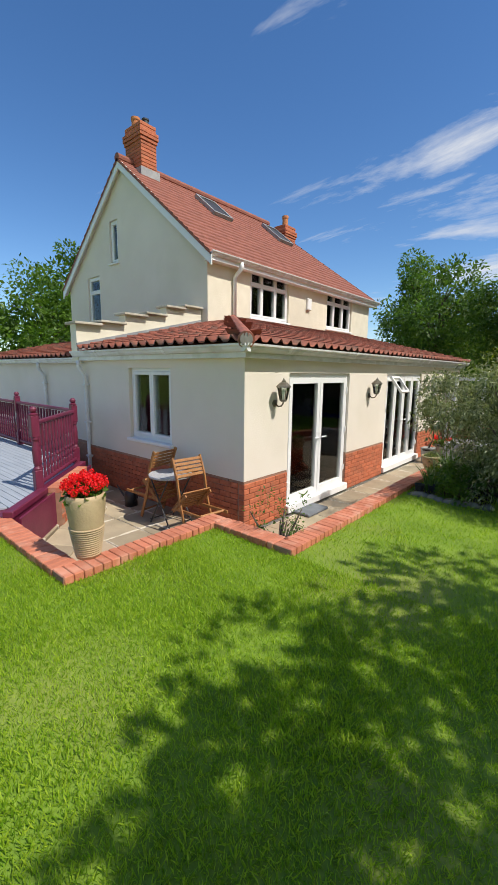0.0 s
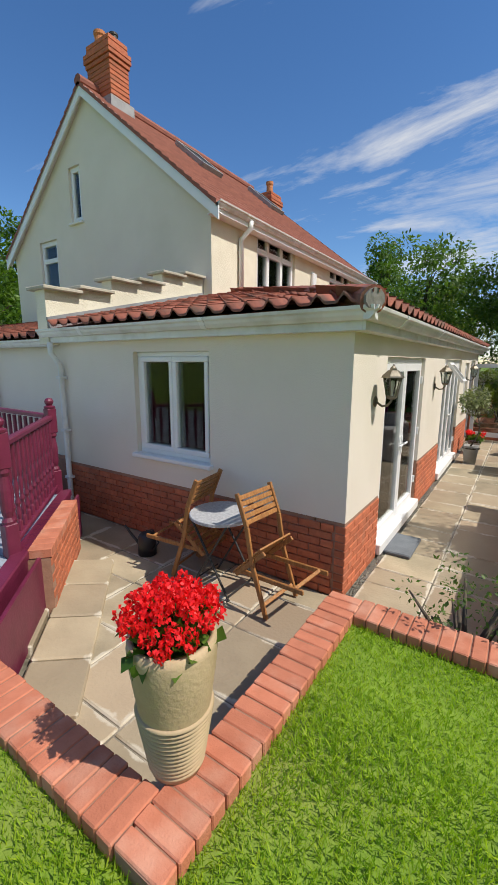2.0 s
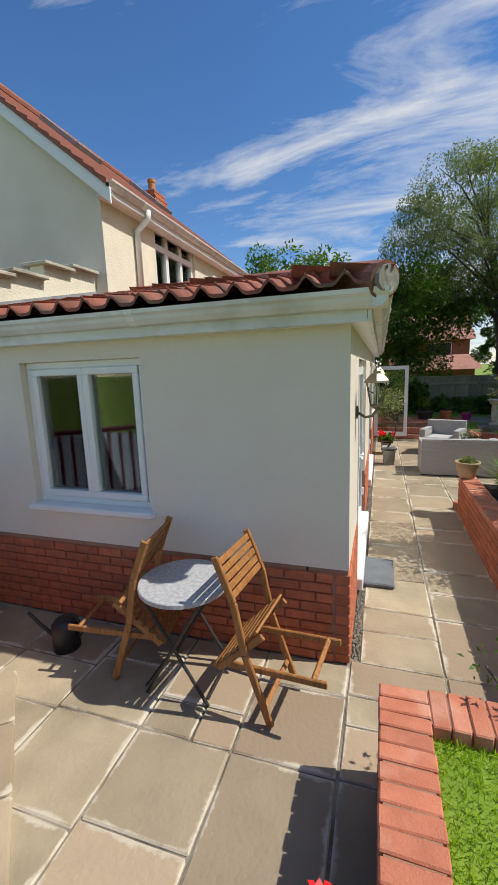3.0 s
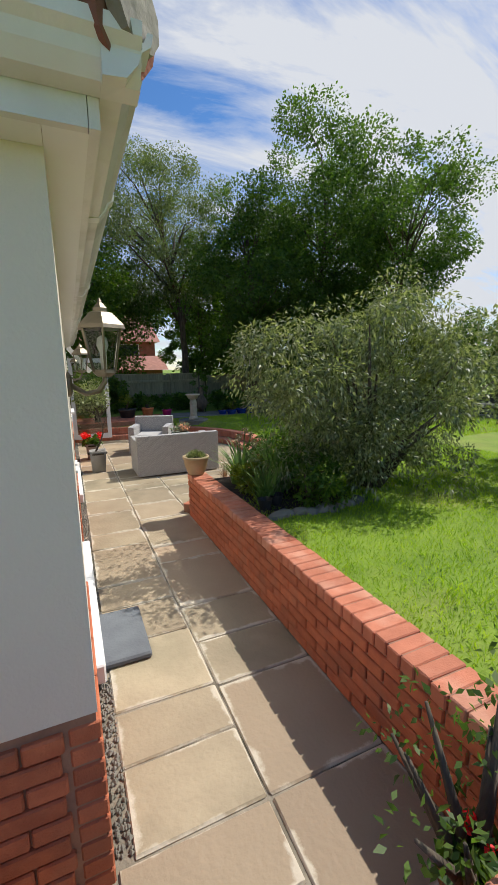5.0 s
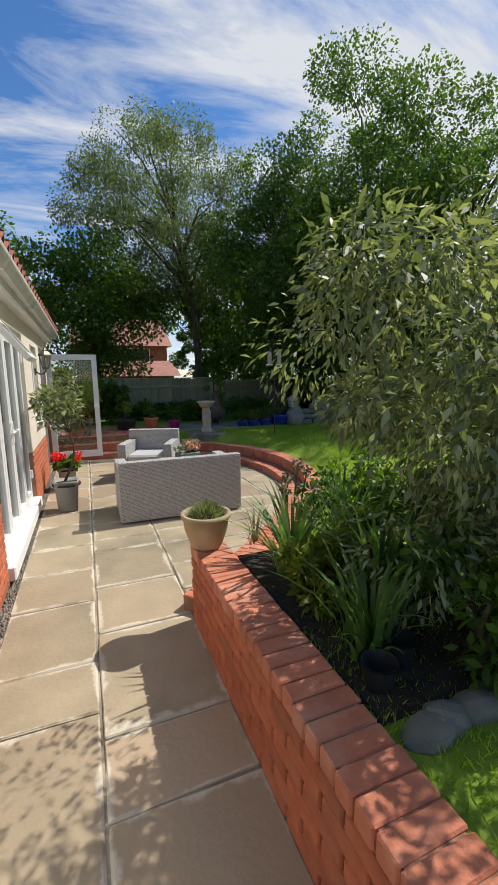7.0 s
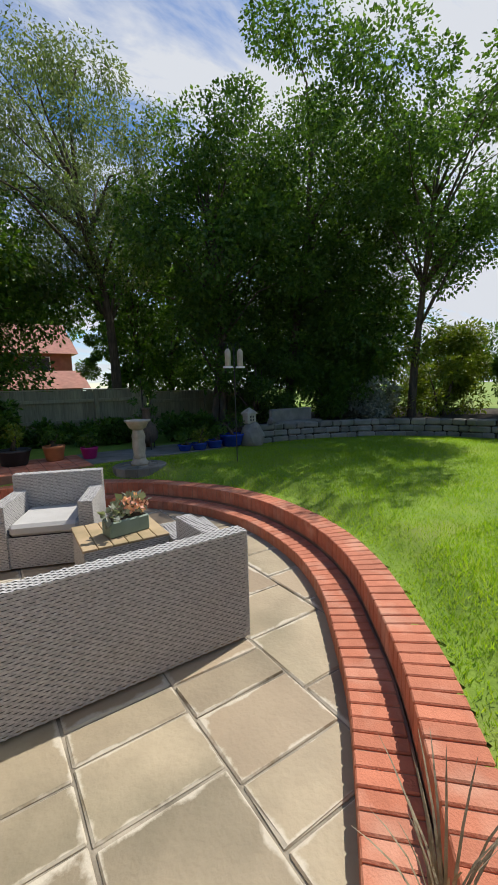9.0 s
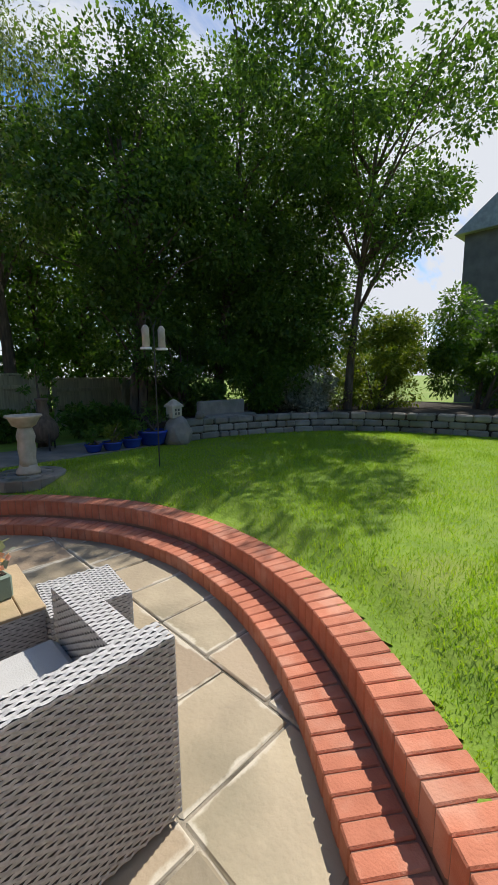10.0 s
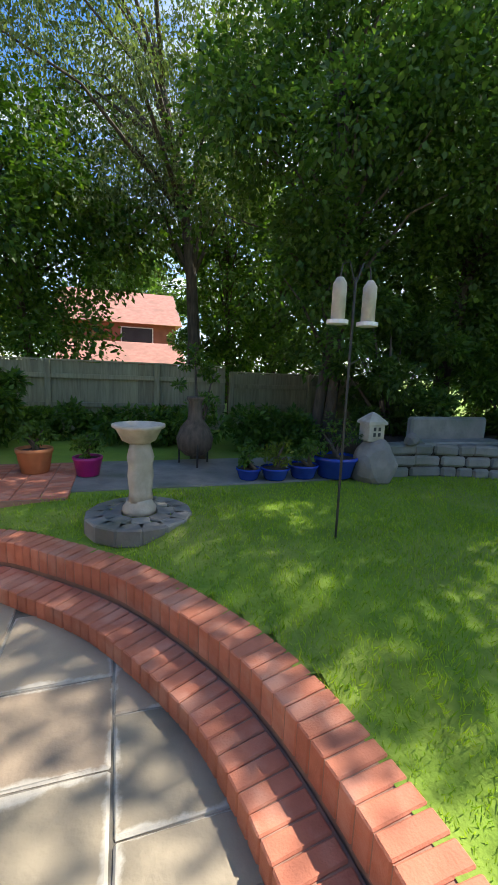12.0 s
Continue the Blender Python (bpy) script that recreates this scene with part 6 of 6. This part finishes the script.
# ---- patio furniture ----
def slat_chair(m, label, group):
    """A folding slatted wooden garden chair; it faces along +y with its back at the origin side."""
    root = thing("folding_chair", label, "chair", m, group)
    W = 0.44
    for s in (-1, 1):
        x = s * W / 2
        bm = bmesh.new()
        for a, b in (((x, 0.36, 0.0), (x, 0.15, 0.40)), ((x, 0.15, 0.40), (x, -0.04, 0.66)), ((x, -0.04, 0.66), (x, -0.16, 0.92))):
            bar(bm, a, b, 0.024, 0.045, 0.005)
        part("back_leg", bm, M_TEAK, root)
        bm = bmesh.new()
        bar(bm, (x * 0.86, -0.12, 0.0), (x * 0.86, 0.34, 0.44), 0.022, 0.042, 0.005)
        part("front_leg", bm, M_TEAK, root)
        bm = bmesh.new()
        bar(bm, (x * 0.9, -0.02, 0.41), (x * 0.9, 0.40, 0.44), 0.022, 0.04, 0.005)
        part("seat_rail", bm, M_TEAK, root)
    for k in range(7):
        y = 0.0 + k * 0.064
        part("seat_slat", boxm(-W / 2 + 0.005, y - 0.022, 0.445 + k * 0.002, W / 2 - 0.005, y + 0.022, 0.462 + k * 0.002, 0.004), M_TEAK, root)
    for k in range(5):
        f = 0.08 + k * 0.19
        y, z = -0.045 - 0.115 * f, 0.67 + 0.25 * f
        part("back_slat", boxm(-W / 2 + 0.01, -0.008, -0.02, W / 2 - 0.01, 0.008, 0.02, 0.004, pose(0, y, z, 24, 0, 0)), M_TEAK, root)
    bm = bmesh.new()
    bar(bm, (-W / 2, 0.31, 0.1), (W / 2, 0.31, 0.1), 0.022, 0.03, 0.004)
    part("stretcher", bm, M_TEAK, root)
    bm = bmesh.new()
    bar(bm, (-W / 2 * 0.86, -0.07, 0.06), (W / 2 * 0.86, -0.07, 0.06), 0.022, 0.03, 0.004)
    part("stretcher", bm, M_TEAK, root)
    return root


slat_chair(pose(-3.82, 3.44, 0.012, 0, 0, 84) @ pose(0, 0, 0, -47, 0, 0) @ pose(0, -0.36, 0), "slatted hardwood folding chair tipped against the table in the sun", "patio folding chairs")
slat_chair(pose(-5.0, 3.52, 0.012, 0, 0, -82) @ pose(0, 0, 0, -46, 0, 0) @ pose(0, -0.36, 0), "slatted hardwood folding chair tipped against the table in the shade", "patio folding chairs")
tb = thing("bistro_table", "round grey mosaic bistro table on crossed iron legs", "table", Matrix.Translation((-4.48, 3.47, 0)))
part("tabletop", lathem([(0.27, 0.69), (0.30, 0.695), (0.30, 0.72), (0.295, 0.725), (0.01, 0.725)], 40), M_TABLE, tb)
for s in (-1, 1):
    for t_ in (-1, 1):
        bm = bmesh.new()
        rod(bm, [(s * 0.22, t_ * 0.2, 0), (-s * 0.2, t_ * 0.2, 0.69)], 0.011, 8)
        part("leg", bm, M_IRON, tb)
bm = bmesh.new()
rod(bm, [(-0.22, -0.2, 0.05), (-0.22, 0.2, 0.05)], 0.008, 6)
rod(bm, [(0.22, -0.2, 0.05), (0.22, 0.2, 0.05)], 0.008, 6)
part("crossbar", bm, M_IRON, tb)
can = thing("watering_can", "dark green watering can on the shaded flags", "watering can", Matrix.Translation((-5.55, 3.5, 0)))
part("can_body", lathem([(0.1, 0), (0.1, 0.2), (0.07, 0.24), (0.05, 0.24)], 16), M_BLACKPOT, can, soft=True)
bm = bmesh.new()
rod(bm, [(-0.08, 0, 0.05), (-0.2, -0.05, 0.2), (-0.26, -0.08, 0.3)], 0.018, 8, 0.012)
part("spout", bm, M_BLACKPOT, can)
bm = bmesh.new()
rod(bm, [(0.08, 0, 0.06), (0.16, 0.02, 0.16), (0.1, 0, 0.3), (0, 0, 0.27)], 0.01, 6)
part("handle", bm, M_BLACKPOT, can)
mt = thing("door_mat", "blue grey slate slab laid below the french doors", "mat", Matrix.Translation((-3.26, 5.25, 0)))
part("slab", boxm(-0.15, -0.28, 0.0, 0.15, 0.28, 0.045, 0.012), M_SLATE, mt)


# ---- woven garden set ----
def weave_panel(m, w, h, parent, name="woven_panel", pitch=0.026, rowp=0.015):
    """A woven rattan sheet: strands that pass over and under, in one mesh; x along, z up, y out."""
    nx, nz = max(2, int(w / pitch)), max(2, int(h / rowp))
    sv, sf = [], []
    px, pz = w / nx, h / nz
    for j in range(nz):
        z0, z1 = j * pz + 0.001, (j + 1) * pz - 0.001
        zc = (z0 + z1) / 2
        for i in range(nx):
            o = 0.005 if (i + j) % 2 else -0.001
            b = len(sv)
            x0, x1 = i * px, (i + 1) * px
            sv += [(x0, 0.0, z0), (x0, 0.002, zc), (x0, 0.0, z1), ((x0 + x1) / 2, o, z0), ((x0 + x1) / 2, o + 0.003, zc), ((x0 + x1) / 2, o, z1), (x1, 0.0, z0), (x1, 0.002, zc), (x1, 0.0, z1)]
            sf += [(b, b + 3, b + 4, b + 1), (b + 1, b + 4, b + 5, b + 2), (b + 3, b + 6, b + 7, b + 4), (b + 4, b + 7, b + 8, b + 5)]
    ob = joined(name, [tuple(m @ Vector(v)) for v in sv], sf, M_WICKER, parent)
    return ob


def woven_block(parent, x0, y0, z0, x1, y1, z1, name, faces="fblrt"):
    """A block of woven rattan: a dark core with weave on its sides."""
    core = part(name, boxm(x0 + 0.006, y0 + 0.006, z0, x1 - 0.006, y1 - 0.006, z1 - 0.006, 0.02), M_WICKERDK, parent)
    w, d, h = x1 - x0, y1 - y0, z1 - z0
    if "f" in faces:
        weave_panel(Matrix.Translation((x1, y0, z0)) @ pose(0, 0, 0, 0, 0, 180), w, h, core)
    if "b" in faces:
        weave_panel(Matrix.Translation((x0, y1, z0)), w, h, core)
    if "l" in faces:
        weave_panel(Matrix.Translation((x0, y0, z0)) @ pose(0, 0, 0, 0, 0, 90), d, h, core)
    if "r" in faces:
        weave_panel(Matrix.Translation((x1, y1, z0)) @ pose(0, 0, 0, 0, 0, -90), d, h, core)
    if "t" in faces:
        weave_panel(Matrix.Translation((x0, y0, z1)) @ pose(0, 0, 0, -90, 0, 0) @ Matrix.Diagonal((1, -1, 1, 1)), w, d, core)
    return core


sofa = thing("rattan_sofa", "grey woven rattan two-seat sofa on the terrace", "sofa", pose(-1.81, 9.36, 0, 0, 0, 0))
woven_block(sofa, -0.70, 0.0, 0.02, 0.70, 0.11, 0.69, "backrest")
woven_block(sofa, -0.70, 0.112, 0.02, -0.58, 0.78, 0.60, "arm")
woven_block(sofa, 0.58, 0.112, 0.02, 0.70, 0.78, 0.60, "arm")
woven_block(sofa, -0.578, 0.112, 0.02, 0.578, 0.70, 0.30, "seat_base", "b")
for s in (-0.29, 0.29):
    part("cushion", boxm(s - 0.28, 0.12, 0.302, s + 0.28, 0.75, 0.40, 0.03), M_CUSHION, sofa)
ac = thing("rattan_armchair", "grey woven rattan armchair with a seat cushion", "armchair", pose(-1.72, 11.95, 0, 0, 0, 158))
woven_block(ac, -0.42, 0.0, 0.02, 0.42, 0.11, 0.74, "backrest", "fblrt")
woven_block(ac, -0.42, 0.112, 0.02, -0.30, 0.74, 0.58, "arm", "lrtb")
woven_block(ac, 0.30, 0.112, 0.02, 0.42, 0.74, 0.58, "arm", "lrtb")
woven_block(ac, -0.298, 0.112, 0.02, 0.298, 0.72, 0.30, "seat_base", "b")
part("cushion", boxm(-0.29, 0.12, 0.302, 0.29, 0.73, 0.41, 0.03), M_CUSHION, ac)
st_ = thing("rattan_stool", "low grey woven rattan stool beside the table", "stool", pose(-0.98, 10.45, 0, 0, 0, -8))
woven_block(st_, -0.2, -0.2, 0.02, 0.2, 0.2, 0.38, "stool_body")
ct = thing("coffee_table", "low woven coffee table with pale slatted top", "coffee table", pose(-1.5, 10.7, 0, 0, 0, -3))
woven_block(ct, -0.32, -0.3, 0.02, 0.32, 0.3, 0.38, "table_base", "fblr")
for k in range(6):
    part("top_slat", boxm(-0.33 + k * 0.11, -0.31, 0.38, -0.225 + k * 0.11, 0.31, 0.4, 0.004), M_TERRA, ct)
tr = thing("flower_trough", "sage green trough of peach flowers on the low table", "planter", pose(-1.46, 10.62, 0.4, 0, 0, 10))
part("trough", boxm(-0.17, -0.08, 0, 0.17, 0.08, 0.13, 0.012), mat("sage paint", (0.20, 0.27, 0.21), (0.16, 0.22, 0.17), 6, 0.6, 0.2), tr)
part("soil", boxm(-0.15, -0.065, 0.12, 0.15, 0.065, 0.134), M_SOIL, tr)
clump_leaves("foliage", [(-0.12 + 0.06 * k, jit(0.05), 0.19 + jit(0.03)) for k in range(5)], [0.075] * 5, 26, 0.065, M_LEAFSILVER, tr, -0.1, 0.8, 0.8)
petals(tr, [(0.03, -0.03, 0.24), (0.09, 0.03, 0.25), (0.13, -0.03, 0.21), (0.07, -0.06, 0.20)], 0.045, M_PINK, 30)


# ---- coach lanterns ----
def coach_lamp(y, z):
    root = thing("coach_lantern", "aged brass wall lantern with clear glass panes", "wall lamp", Matrix.Translation((FX, y, z)), "garden wall lanterns")
    part("wall_plate", lathem([(0.05, 0), (0.05, 0.012), (0.03, 0.02)], 16, pose(0, 0, -0.13, 0, 90, 0)), M_BRASS, root)
    bm = bmesh.new()
    rod(bm, [(0.01, 0, -0.13), (0.07, 0, -0.17), (0.12, 0, -0.16), (0.15, 0, -0.12), (0.15, 0, -0.09)], 0.011, 8)
    part("arm", bm, M_BRASS, root, soft=True)
    part("cage_floor", lathem([(0.03, -0.1), (0.05, -0.085), (0.048, -0.07)], 6, Matrix.Translation((0.15, 0, 0))), M_BRASS, root)
    for k in range(6):
        a = math.pi * (k + 0.5) / 3
        bm = bmesh.new()
        rod(bm, [(0.15 + 0.047 * math.cos(a), 0.047 * math.sin(a), -0.08), (0.15 + 0.085 * math.cos(a), 0.085 * math.sin(a), 0.1)], 0.005, 5)
        part("cage_bar", bm, M_BRASS, root)
    g = part("glass", lathem([(0.044, -0.075), (0.08, 0.095)], 6, Matrix.Translation((0.15, 0, 0))), M_GLASS, root)
    g.visible_shadow = False
    part("lantern_cap", lathem([(0.105, 0.095), (0.10, 0.11), (0.05, 0.16), (0.03, 0.165), (0.03, 0.18), (0.012, 0.2), (0.004, 0.22)], 6, Matrix.Translation((0.15, 0, 0))), M_BRASS, root)
    part("bulb", lathem([(0.012, -0.07), (0.014, 0.0), (0.025, 0.03), (0.02, 0.06), (0.004, 0.07)], 10, Matrix.Translation((0.15, 0, 0))), M_WHITE, root, soft=True)


for y in (4.50, 7.5, 11.55):
    coach_lamp(y, 1.85)
bx = thing("alarm_box", "small white alarm box on the upper wall", "alarm box")
part("cover", boxm(HX1 + 0.001, 11.0, 4.05, HX1 + 0.08, 11.22, 4.4, 0.02), M_WHITE, bx)

# ---- plinth bricks ----
def plinth_bricks(parent_name, spans, axis, at, limit):
    root = bpy.data.objects[parent_name]
    made = 0
    sv, sf = [], []
    for a, b in spans:
        for row in range(9):
            s = a - (0.1125 if row % 2 else 0)
            while s < b - 0.03:
                p, q = max(s, a) + 0.004, min(s + 0.225, b) - 0.004
                s += 0.225
                if q - p < 0.03:
                    continue
                z = 0.003 + row * 0.0752 + 0.034
                c = (p + q) / 2
                if axis == "x":
                    m = Matrix.Translation((at - 0.046, c, z)) @ pose(0, 0, 0, 0, 0, 90)
                else:
                    m = Matrix.Translation((c, at + 0.046, z))
                if made < limit:
                    brick_ob(root, round(q - p, 3), 0.1, 0.067, m, M_BRICK)
                    made += 1
                else:
                    bq = boxm(-(q - p) / 2, -0.05, -0.0335, (q - p) / 2, 0.05, 0.0335)
                    base = len(sv)
                    bq.verts.index_update()
                    sv.extend(tuple(m @ v.co) for v in bq.verts)
                    sf.extend(tuple(base + v.index for v in f.verts) for f in bq.faces)
                    bq.free()
    if sv:
        tagged(joined("brickwork", sv, sf, M_BRICK, root, False), "red plinth bricks further along", "", kind="stuff")


plinth_bricks("plinth_east", [(GY + 0.0, D1[0]), (D1[1], D2[0]), (D2[1], D3[0]), (D3[1], 13.55)], "x", FX + 0.006, 290)
plinth_bricks("plinth_south", [(-7.5, FX - 0.1)], "y", GY - 0.006, 290)
